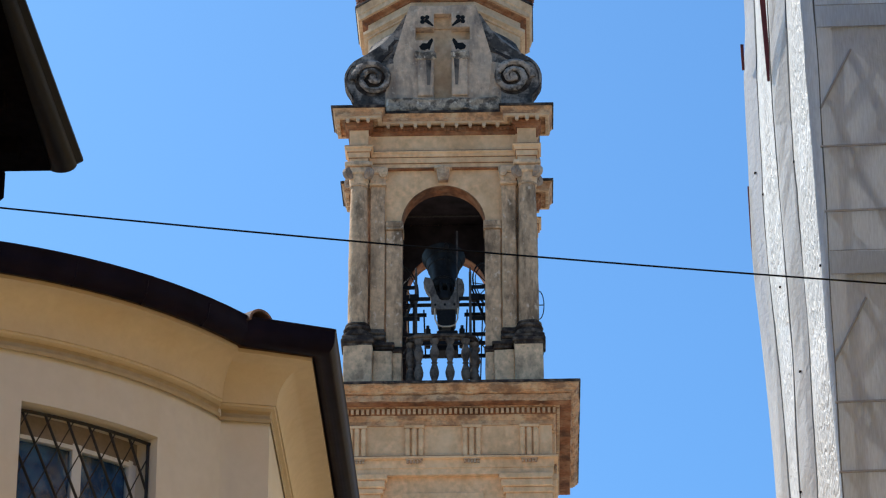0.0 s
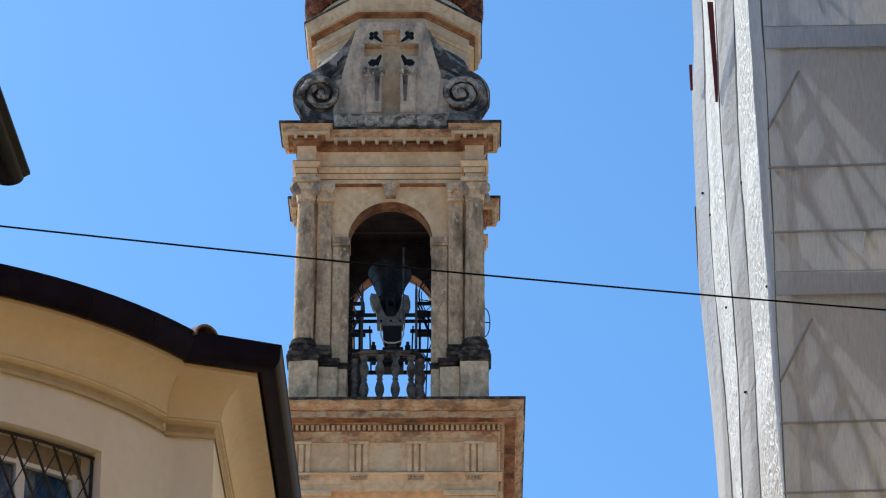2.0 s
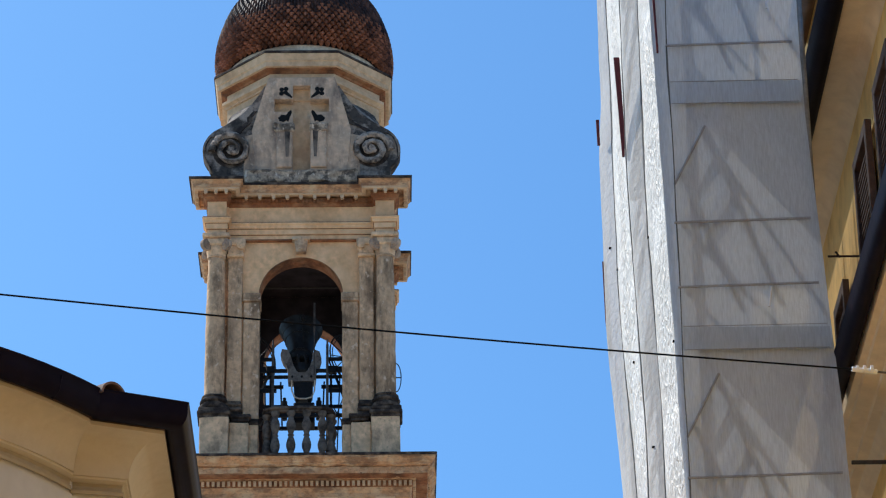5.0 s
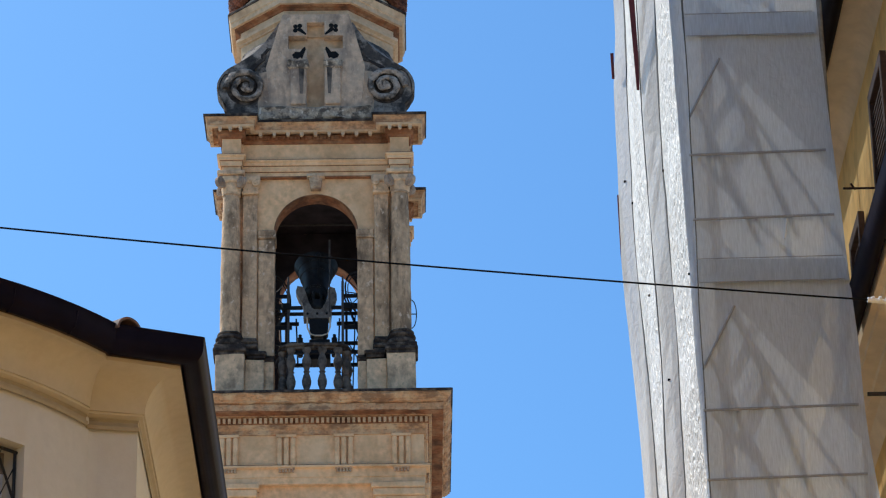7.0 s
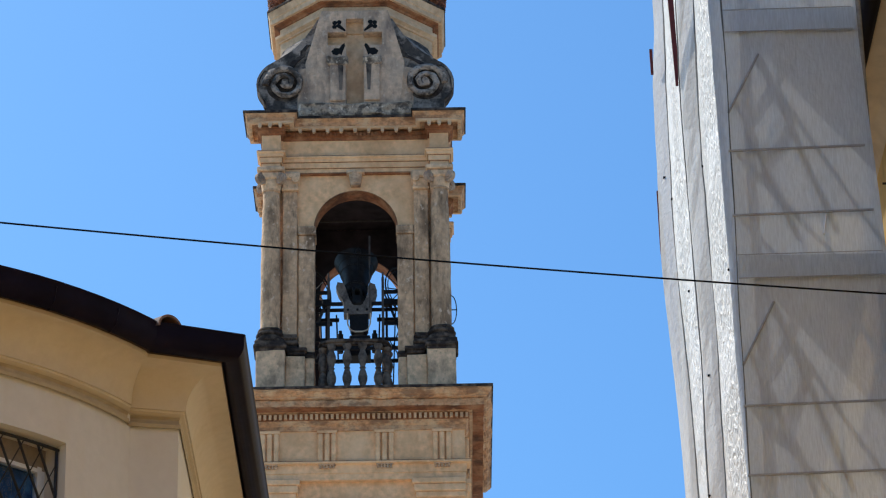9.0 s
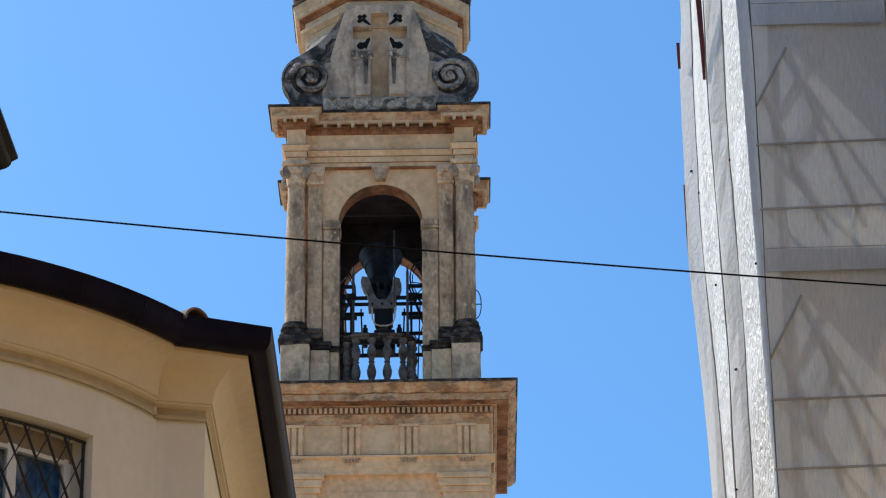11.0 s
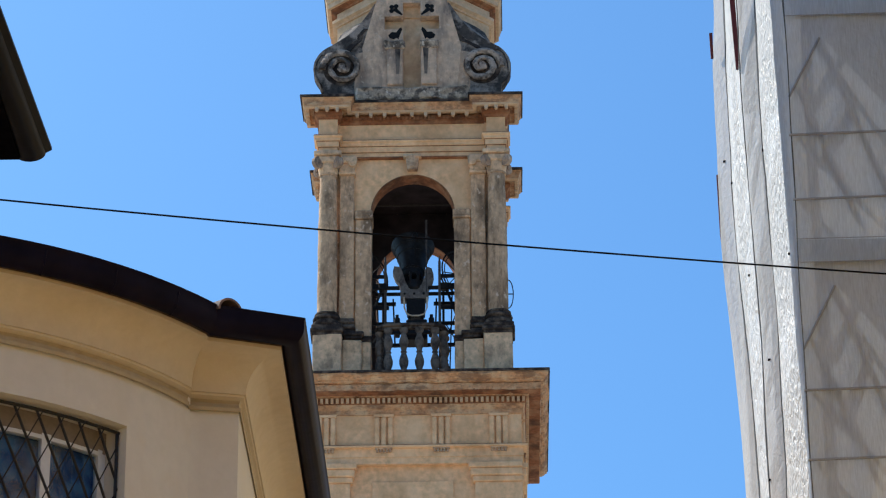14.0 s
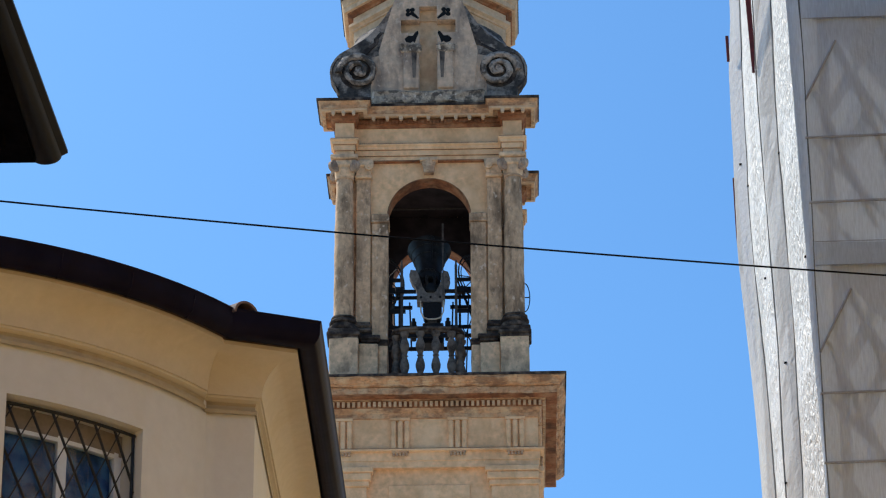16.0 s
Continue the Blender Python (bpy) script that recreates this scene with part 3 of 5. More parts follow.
def build_belfry_side(q):
    end = 1.60 if q % 2 == 0 else 1.15
    spring = 32.14 if q == 2 else 32.42
    bm = bmesh.new()
    prism(bm, arch_outline(0.885, spring, 28.36, end, 33.72), lambda u, v, w: (u, w, v), -1.60, -1.16)
    side = part("arch_wall", turned(bm, q), PLASTER, tower)
    # dark sheet added behind the arch wall, coloured as the inner shade
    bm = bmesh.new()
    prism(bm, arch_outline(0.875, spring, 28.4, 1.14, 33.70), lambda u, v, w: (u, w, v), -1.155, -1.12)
    part("inner_lining", turned(bm, q), DARK_VAULT, side, "inner sheet coloured as the belfry's shade")
    # the arch's raised band, jamb strips, imposts and keystone
    bm = bmesh.new()
    n = 24
    ring = [(0.868 * math.cos(math.pi * i / n), spring + 0.868 * math.sin(math.pi * i / n)) for i in range(n + 1)]
    ring += [(0.89 * math.cos(math.pi * i / n), spring + 0.89 * math.sin(math.pi * i / n)) for i in range(n, -1, -1)]
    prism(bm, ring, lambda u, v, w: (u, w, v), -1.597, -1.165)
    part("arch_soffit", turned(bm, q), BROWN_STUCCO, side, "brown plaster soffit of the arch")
    for s in (-1, 1):
        bm = bmesh.new()
        x0, x1 = sorted((s * 0.864, s * 1.20))
        box(bm, x0, x1, -1.66, -1.18, 28.4, 32.24, 0.012)
        bmesh.ops.subdivide_edges(bm, edges=[e for e in bm.edges if e.calc_length() > 1.5], cuts=14)
        rough_up(bm, 0.012, 0.22, q + s * 2.0)
        part("jamb", turned(bm, q), WORN, side)
        bm = bmesh.new()
        x0, x1 = sorted((s * 0.84, s * 1.215))
        box(bm, x0, x1, -1.70, -1.17, 32.24, 32.30, 0.012)
        box(bm, x0, x1, -1.69, -1.17, 32.30, 32.44, 0.015)
        part("impost", turned(bm, q), WORN, side)
        bm = bmesh.new()
        x0, x1 = sorted((s * 1.225, s * 1.525))
        box(bm, x0, x1, -1.72, -1.55, 29.84, 33.24, 0.012)
        bmesh.ops.subdivide_edges(bm, edges=[e for e in bm.edges if e.calc_length() > 1.5], cuts=14)
        rough_up(bm, 0.012, 0.22, q + s * 5.0)
        pil = part("pilaster", turned(bm, q), WORN, side)
        bm = bmesh.new()
        a0, a1 = sorted((s * 1.527, s * 1.598))
        box(bm, a0, a1, -1.612, -1.56, 29.6, 33.6)
        part("recess", turned(bm, q), WORN, side)
        bm = bmesh.new()
        for grow, z0, z1 in ((0.06, 29.58, 29.66), (0.09, 29.66, 29.755), (0.02, 29.75, 29.79), (0.06, 29.785, 29.86), (0.03, 29.86, 29.92)):
            box(bm, x0 - grow * 0.5, x1 + grow * 0.5, -1.76 - grow, -1.55, z0, z1, 0.03 if grow > 0.05 else 0.01)
        rough_up(bm, 0.014, 0.12, q + s * 6.0)
        part("pilaster_base", turned(bm, q), BLACK_STONE, pil, "blackened moulded base")
        bm = bmesh.new()
        box(bm, x0 - 0.03, x1 + 0.03, -1.80, -1.55, 33.24, 33.30, 0.012)
        box(bm, x0 - 0.01, x1 + 0.01, -1.78, -1.55, 33.30, 33.50, 0.015)
        box(bm, x0 - 0.06, x1 + 0.06, -1.83, -1.55, 33.50, 33.66, 0.03)
        inner = s * 1.26
        rod(bm, (inner, -1.84, 33.49), (inner, -1.60, 33.49), 0.085, 14)
        rod(bm, (inner, -1.86, 33.49), (inner, -1.60, 33.49), 0.04, 10)
        part("pilaster_capital", turned(bm, q), PEDESTAL, pil)
    bm = bmesh.new()
    prism(bm, [(-0.10, 33.37), (0.10, 33.37), (0.155, 33.72), (-0.155, 33.72)], lambda u, v, w: (u, w, v), -1.74, -1.5)
    prism(bm, [(-0.05, 33.42), (0.05, 33.42), (0.07, 33.66), (-0.07, 33.66)], lambda u, v, w: (u, w, v), -1.765, -1.72)
    box(bm, -0.19, 0.19, -1.77, -1.5, 33.64, 33.715, 0.01)
    part("keystone", turned(bm, q), LEDGE, side)


def build_entablature():
    h, rec, length = 1.97, 0.29, 0.40
    plan = blocked(h, rec, length)
    bm = bmesh.new()
    sweep(bm, plan, [(-0.15, 33.68), (0.0, 33.68), (0.0, 33.79), (0.03, 33.795), (0.03, 33.92), (0.06, 33.925), (0.07, 33.99), (0.10, 34.01), (0.10, 34.04), (-0.15, 34.045)])
    part("belfry_architrave", bm, PLASTER, tower)
    # the shadow line below the architrave, put in as a brown strip
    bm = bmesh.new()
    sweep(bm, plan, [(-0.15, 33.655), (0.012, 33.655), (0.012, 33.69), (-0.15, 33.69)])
    part("architrave_fillet", bm, BROWN_STUCCO, tower, "brown strip coloured as the shadow line under the architrave")
    # shade of the architrave's steps, put in as thin brown lines
    for z, o in ((33.782, 0.012), (33.912, 0.042), (34.04, 0.085)):
        bm = bmesh.new()
        sweep(bm, plan, [(-0.15, z), (o, z), (o, z + 0.02), (-0.15, z + 0.02)])
        part("fascia_joint", bm, BROWN_STUCCO, tower, "brown line coloured as the shade of an architrave step")
    bm = bmesh.new()
    sweep(bm, plan, [(-0.15, 34.06), (0.0, 34.06), (0.0, 34.45), (-0.15, 34.45)])
    part("belfry_frieze", bm, PLASTER, tower)
    bm = bmesh.new()
    sweep(bm, plan, [(-0.15, 34.45), (0.03, 34.45), (0.05, 34.50), (0.09, 34.52), (0.10, 34.61), (-0.15, 34.61)])
    rough_up(bm, 0.01, 0.1, 6.0)
    part("belfry_bed_moulding", bm, BROWN_STUCCO, tower)
    for q in range(4):
        bm = bmesh.new()
        for i in range(38):
            u = -1.5 + 3.0 * (i + 0.5) / 38
            box(bm, u - 0.024, u + 0.024, -h + rec - 0.135, -h + rec - 0.05, 34.51, 34.585)
        part("dentil_course", turned(bm, q), BROWN_STUCCO, tower, kind="stuff")
        spots = [(-1.16 + 2.32 * i / 8, -h + rec) for i in range(9)]
        spots += [(s * (h - 0.40 + i * 0.215), -h) for s in (-1, 1) for i in range(3)]
        for u, v in spots:
            bm = bmesh.new()
            k = 0.042 + 0.014 * noise.noise(Vector((u * 5, q, 1.0)))
            prism(bm, [(u - k, 34.615), (u + k, 34.615), (u + k * 0.8, 34.54), (u + k * 0.4, 34.52), (u - k * 0.4, 34.52), (u - k * 0.8, 34.54)], lambda a, b, w: (a, w, b), v - 0.27, v - 0.20)
            part("modillion", turned(bm, q), DRUM_PLASTER, tower)
    bm = bmesh.new()
    sweep(bm, plan, [(0.20, 34.605), (0.27, 34.605), (0.285, 34.62), (0.285, 34.66), (0.20, 34.66)])
    part("corona", bm, DRUM_PLASTER, tower)
    bm = bmesh.new()
    sweep(bm, plan, [(-0.15, 34.65), (0.292, 34.65), (0.30, 34.72), (0.345, 34.79), (0.355, 34.83), (-0.15, 34.92)])
    rough_up(bm, 0.016, 0.14, 9.0)
    part("belfry_cornice", bm, RUST_LEDGE, tower)
    bm = bmesh.new()
    sweep(bm, plan, [(-0.15, 34.88), (0.33, 34.805), (0.375, 34.81), (0.375, 34.86), (0.33, 34.885), (-0.15, 34.96)])
    rough_up(bm, 0.010, 0.2, 12.0)
    part("cornice_covering", bm, BLACK_STONE, tower, "blackened cornice covering")
    # the vault's near-black colour carries the belfry's shade too
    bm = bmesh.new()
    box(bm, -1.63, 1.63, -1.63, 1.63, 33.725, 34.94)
    part("belfry_vault", bm, DARK_VAULT, tower, "vault coloured dark as in shade")


def spiral(r0, r1, turns, n=46):
    return [((r0 + (r1 - r0) * i / n) * math.cos(2 * math.pi * turns * i / n), (r0 + (r1 - r0) * i / n) * math.sin(2 * math.pi * turns * i / n)) for i in range(n + 1)]


def fronton_outline(half, z0, top):
    """Half outline of the scrolled gable, right side, from the foot to the top."""
    pts = [(half - 0.24, z0), (half - 0.20, z0 + 0.40)]
    cx, cz, r = half - 0.56, z0 + 0.90, 0.56
    for i in range(15):
        a = radians(-48 + 112 * i / 14)
        pts.append((cx + r * math.cos(a), cz + r * math.sin(a)))
    x0, zz = pts[-1]
    for i in range(1, 10):
        k = i / 9
        sag = 0.10 * math.sin(math.pi * k)
        pts.append((x0 + (0.80 - x0) * k - sag * 0.7, zz + (top - 0.14 - zz) * k - sag))
    return pts + [(0.72, top - 0.1), (0.71, top)]


def build_fronton(q):
    z0, top = 34.92, 37.52
    half = 2.10 if q == 0 else 1.62
    y0, y1, floor = -1.86, -1.38, -1.53
    if q:
        y0, y1, floor = -1.72, -1.38, -1.56
    cz = z0
    right = fronton_outline(half, z0, top)
    bm = bmesh.new()
    F = lambda u, v, w: (u, w, v)
    # the gable is cut through by a sunk cross: built of the panels that stand round it
    bar, arm, low, high = 0.188, 0.585, 36.67, 36.99
    sill = 35.20
    back_y = y0 + 0.12
    cut, broad = (0.94, 1.06) if q == 0 else (0.86, 0.86)
    for s in (-1, 1):
        pts = [(s * bar, z0), (s * cut, z0), (s * broad, 36.22), (s * 0.80, 37.22), (s * 0.71, top), (s * bar, top), (s * bar, high), (s * arm, high), (s * arm, low), (s * bar, low)]
        prism(bm, pts, F, y0, y1)
    box(bm, -bar, bar, y0 + 0.001, y1, z0, sill)
    box(bm, -bar, bar, y0 + 0.002, y1, 37.32, top - 0.001)
    box(bm, -0.72, 0.72, floor + 0.001, y1 + 0.001, sill - 0.02, top - 0.01)
    gable = part("fronton", turned(bm, q), GABLE, tower, "grey weathered scrolled gable")
    for s in (-1, 1):
        bm = bmesh.new()
        prism(bm, [(s * 0.6, z0), *[(s * u, v) for u, v in right if u > 0.75], (s * 0.6, 37.3)], F, back_y, y1 + 0.01)
        part("wing", turned(bm, q), SOOT_STONE, gable, "sooty stone wing of the gable")
        bm = bmesh.new()
        prism(bm, [(s * (cut - 0.02), y0 + 0.004), (s * (cut + 0.30), back_y + 0.004), (s * (cut - 0.02), back_y + 0.02)], lambda u, v, w: (u, v, w), z0, 36.15)
        rough_up(bm, 0.02, 0.4, s * 3.0)
        part("flank", turned(bm, q), GABLE, gable)
    bm = bmesh.new()
    box(bm, -bar + 0.002, bar - 0.002, floor - 0.004, floor + 0.06, sill, top - 0.03)
    box(bm, -arm + 0.002, arm - 0.002, floor - 0.006, floor + 0.05, low + 0.003, high - 0.003)
    part("sunk_cross", turned(bm, q), OCHRE_IN, gable, "ochre ground of the sunk cross")
    # trefoil rays in the cross's four corners: black plates for the pierced holes' darkness
    for sx, sz, bx, bz in ((-1, 1, -0.205, 37.02), (1, 1, 0.205, 37.02), (-1, -1, -0.215, 36.62), (1, -1, 0.215, 36.62)):
        bm = bmesh.new()
        d = Vector((sx * 0.75, sz * 0.66))
        if sz < 0:
            d = Vector((sx * 0.8, -0.55))
        d.normalize()
        n = Vector((-d.y, d.x))
        a = Vector((bx, bz))
        tip = a + d * (0.24 if sz > 0 else 0.16)
        if sz > 0:
            shape = [a + n * 0.018, a - n * 0.018, tip - n * 0.055, tip + n * 0.055]
            prism(bm, [tuple(p) for p in shape], F, y0 - 0.006, y0 + 0.03)
            for p, r in ((tip + d * 0.06, 0.052), (tip + n * 0.075, 0.052), (tip - n * 0.075, 0.052)):
                disc = [(p.x + r * math.cos(t * math.pi / 6), p.y + r * math.sin(t * math.pi / 6)) for t in range(12)]
                prism(bm, disc, F, y0 - 0.005 - r * 0.02, y0 + 0.03)
        else:
            wing = [(-0.02, 0.10), (-0.07, 0.06), (-0.13, -0.03), (-0.22, -0.02), (-0.30, -0.10), (-0.27, -0.17), (-0.18, -0.20), (-0.12, -0.16), (-0.08, -0.20), (-0.05, -0.10), (0.0, 0.04)]
            prism(bm, [(sx * (0.205 - u), 36.62 + v) for u, v in wing], F, y0 - 0.006, y0 + 0.03)
        part("trefoil_opening", turned(bm, q), HOLE_DARK, gable, "black trefoil plate for the dark of a pierced hole")
    # upright blocks below the arms, their slots' shade put in as dark strips
    for s in (-1, 1):
        bm = bmesh.new()
        x0, x1 = sorted((s * 0.20, s * 0.54))
        box(bm, x0, x1, y0 - 0.05, y0 + 0.01, 35.30, 36.22, 0.02)
        rough_up(bm, 0.015, 0.15, s * 3.0)
        slab = part("relief_block", turned(bm, q), GABLE, gable)
        bm = bmesh.new()
        box(bm, x0 - 0.04, x1 + 0.04, y0 - 0.09, y0 + 0.01, 36.18, 36.36, 0.02)
        bmesh.ops.subdivide_edges(bm, edges=bm.edges, cuts=4, use_grid_fill=True)
        rough_up(bm, 0.045, 0.14, s * 3.0)
        part("flaking_ledge", turned(bm, q), RUBBLE, slab, "pale flaking ledge")
        bm = bmesh.new()
        m = s * 0.30
        prism(bm, [(m - 0.03, 35.55), (m + 0.03, 35.55), (m + 0.06, 36.19), (m - 0.06, 36.19)], F, y0 - 0.058, y0 - 0.04)
        part("slot", turned(bm, q), DARK_GREY_STONE, slab, "dark strip for the shade in a narrow slot")
    # scrolls
    for s in (-1, 1):
        bm = bmesh.new()
        c = Vector((s * (half - 0.60), 0, z0 + 0.86))
        pts = [(c.x + s * u, c.z + v) for u, v in spiral(0.42, 0.06, 1.9)]
        tube(bm, [(u, back_y - 0.03 - 0.08 * i / len(pts), v) for i, (u, v) in enumerate(pts)], 0.075, 8, 0.65)
        rod(bm, (c.x, back_y - 0.15, c.z), (c.x, back_y + 0.02, c.z), 0.075, 12)
        rough_up(bm, 0.03, 0.12, s * 2.0)
        part("scroll", turned(bm, q), SCROLL_STONE, gable, smooth=True)
        bm = bmesh.new()
        disc = [(c.x + 0.40 * math.cos(t * math.pi / 14), c.z + 0.40 * math.sin(t * math.pi / 14)) for t in range(28)]
        prism(bm, disc, F, back_y - 0.006, back_y + 0.02)
        part("scroll_ground", turned(bm, q), BLACK_STONE, gable, "black disc behind the turns of the scroll")
        # blackened weathered back of the scroll and its swept shoulder
        bm = bmesh.new()
        outer = [(s * u, v) for u, v in right[2:-2]]
        inner = []
        for i, (u, v) in enumerate(outer):
            deep = 0.09 if i < 12 else 0.09 + 0.05 * min(5, i - 11)
            inner.append((u - s * deep * (0.55 + 0.5 * noise.noise(Vector((u * 4, v * 4, 1.0)))), v - deep * (0.85 + 0.6 * noise.noise(Vector((u * 3, v * 5, 7.0))))))
        prism(bm, outer + inner[::-1], F, back_y - 0.03, y1 + 0.02)
        bm.verts.ensure_lookup_table()
        for i in range(len(outer)):
            bm.verts[i].co.y += 0.10
        bmesh.ops.triangulate(bm, faces=bm.faces)
        mesh_shift = Vector((s * 0.015, 0, 0.012))
        bmesh.ops.translate(bm, verts=bm.verts, vec=mesh_shift)
        rough_up(bm, 0.012, 0.15, s * 7.0)
        part("shoulder", turned(bm, q), BLACK_STONE, gable, "blackened shoulder moulding")
    bm = bmesh.new()
    box(bm, -1.22, 1.22, y0 - 0.10, y0 + 0.14, z0 - 0.02, z0 + 0.30, 0.03)
    bmesh.ops.subdivide_edges(bm, edges=bm.edges, cuts=9, use_grid_fill=True)
    rough_up(bm, 0.05, 0.16, q + 2.0)
    part("plinth", turned(bm, q), RUBBLE, gable, "crumbling mottled plinth")


def octagon(a):
    k = a * math.tan(math.pi / 8)
    return [(-k, -a), (k, -a), (a, -k), (a, k), (k, a), (-k, a), (-a, k), (-a, -k)]


def build_drum():
    bm = bmesh.new()
    prism(bm, octagon(1.62), lambda u, v, w: (u, v, w), 34.9, 38.1)
    part("drum", bm, DRUM_PLASTER, tower)
    bm = bmesh.new()
    sweep(bm, octagon(1.55), [(0, 37.06), (0.11, 37.06), (0.11, 37.36), (0.15, 37.37), (0.15, 37.41), (0.22, 37.45), (0.22, 37.52), (0.12, 37.54), (0.12, 37.72), (0, 37.72)])
    part("drum_entablature", bm, DRUM_PLASTER, tower)
    bm = bmesh.new()
    sweep(bm, octagon(1.55), [(0, 37.80), (0.32, 37.80), (0.32, 37.91), (0.345, 37.93), (0.345, 37.955), (0.38, 38.06), (0.38, 38.10), (0, 38.15)])
    part("drum_cornice", bm, DRUM_PLASTER, tower)
    # brown, so the cornice's underside stands out darker
    bm = bmesh.new()
    sweep(bm, octagon(1.55), [(0, 37.715), (0.15, 37.715), (0.17, 37.75), (0.24, 37.77), (0.25, 37.802), (0, 37.802)])
    part("drum_bed_moulding", bm, BROWN_STUCCO, tower, "brown moulding under the drum cornice")
    bm = bmesh.new()
    sweep(bm, octagon(1.55), [(0, 38.12), (0.385, 38.085), (0.40, 38.09), (0.40, 38.13), (0.385, 38.15), (0, 38.19)])
    rough_up(bm, 0.01, 0.3, 3.0)
    part("drum_cornice_covering", bm, BLACK_STONE, tower, "blackened cornice covering")
    bm = bmesh.new()
    prism(bm, octagon(1.84), lambda u, v, w: (u, v, w), 38.17, 38.21)
    part("drum_covering", bm, BLACK_STONE, tower, "blackened stone covering")
    bm = bmesh.new()
    lathe(bm, [(1.70, 38.18), (1.72, 38.20), (1.74, 38.40), (1.70, 38.44), (1.2, 38.44)], 0, 0, 64)
    part("dome_base_ring", bm, PALE, tower, "pale base ring of the dome", smooth=True)


DOME = [(39.0 + 1.87 * math.sin(radians(-26 + 115 * i / 40)), 1.87 * math.cos(radians(-26 + 115 * i / 40))) for i in range(41)]


def dome_radius(z):
    for (z0, r0), (z1, r1) in zip(DOME, DOME[1:]):
        if z0 <= z <= z1:
            return r0 + (r1 - r0) * (z - z0) / (z1 - z0)
    return 0.05


def build_dome():
    bm = bmesh.new()
    lathe(bm, [(r - 0.05, z) for z, r in DOME], 0, 0, 48)
    return part("dome", bm, SHELL, tower, "dome shell coloured dark for the shade between scales", smooth=True)


build_lower_block()
for quarter in range(4):
    build_pedestal(quarter)
    build_column(quarter)
    build_belfry_side(quarter)
build_entablature()
build_drum()
for quarter in (0, 2):
    build_fronton(quarter)


def build_tie_rod():
    bm = bmesh.new()
    rod(bm, (-1.14, -0.3, 33.22), (1.14, -0.3, 33.22), 0.022, 8)
    part("tie_rod", bm, TIE_IRON, tower, "iron tie rod under the vault")


build_tie_rod()


def build_buttress(k):
    """Swept shoulder from the drum down to a corner of the cornice."""
    bm = bmesh.new()
    pts = [(1.2, 34.95), (1.98, 34.95), (1.98, 35.6), (2.02, 36.1), (2.14, 36.3), (2.14, 36.48), (2.04, 36.72), (1.90, 36.95), (1.72, 37.15), (1.50, 37.33), (1.2, 37.35)]
    prism(bm, pts, lambda u, v, w: (u, w, v), -0.30, 0.30)
    bmesh.ops.subdivide_edges(bm, edges=bm.edges, cuts=2)
    rough_up(bm, 0.02, 0.2, k * 3.0)
    bmesh.ops.rotate(bm, verts=bm.verts, cent=(0, 0, 0), matrix=Matrix.Rotation(math.pi / 4 + k * math.pi / 2, 3, "Z"))
    part("corner_buttress", bm, SOOT_STONE, tower, "weathered swept corner buttress")


for quarter in range(4):
    build_buttress(quarter)
dome = build_dome()


# ---- balcony in front of the arch: bowed rail on turned balusters ----
def build_balcony():
    rail = [(-0.70, -1.48), (-0.70, -1.72), (-0.66, -1.85), (-0.52, -1.925), (-0.28, -1.955), (0.0, -1.965), (0.27, -1.955), (0.48, -1.925), (0.60, -1.85), (0.64, -1.72), (0.64, -1.48)]
    bm = bmesh.new()
    sweep(bm, rail, [(-0.06, 29.575), (0.04, 29.575), (0.045, 29.60), (0.045, 29.615), (0.085, 29.63), (0.09, 29.66), (0.07, 29.69), (-0.07, 29.69), (-0.09, 29.66), (-0.08, 29.62)], closed=False)
    rough_up(bm, 0.006, 0.2, 2.0)
    top = part("balcony_rail", bm, BLACK_STONE, tower, "dark weathered balcony rail")
    bm = bmesh.new()
    sweep(bm, rail, [(-0.09, 28.36), (0.09, 28.36), (0.09, 28.50), (0.06, 28.54), (-0.06, 28.54), (-0.09, 28.50)], closed=False)
    part("balcony_kerb", bm, DARK_GREY_STONE, top)
    prof = [(0.085, 28.53), (0.085, 28.58), (0.05, 28.60), (0.055, 28.66), (0.092, 28.78), (0.098, 28.86), (0.068, 28.98), (0.048, 29.03), (0.07, 29.06), (0.048, 29.09), (0.066, 29.15),
            (0.096, 29.26), (0.092, 29.33), (0.056, 29.44), (0.05, 29.47), (0.09, 29.53), (0.09, 29.58)]
    for x, y in ((-0.70, -1.50), (-0.68, -1.76), (-0.50, -1.93), (-0.18, -1.96), (0.14, -1.96), (0.46, -1.93), (0.62, -1.76), (0.66, -1.50)):
        bm = bmesh.new()
        lathe(bm, prof, x, y, 14)
        part("baluster", bm, DARK_GREY_STONE, top, smooth=True)
    # broken dark moulding that runs from the jambs to the rail
    for s in (-1, 1):
        bm = bmesh.new()
        x0, x1 = sorted((s * 0.84, s * 1.22))
        box(bm, x0, x1, -1.74, -1.50, 29.40, 29.50, 0.02)
        box(bm, x0, x1, -1.70, -1.50, 29.50, 29.56, 0.02)
        bmesh.ops.subdivide_edges(bm, edges=bm.edges, cuts=2, use_grid_fill=True)
        rough_up(bm, 0.02, 0.1, s * 4.0)
        part("jamb_moulding", bm, BLACK_STONE, top)


build_balcony()


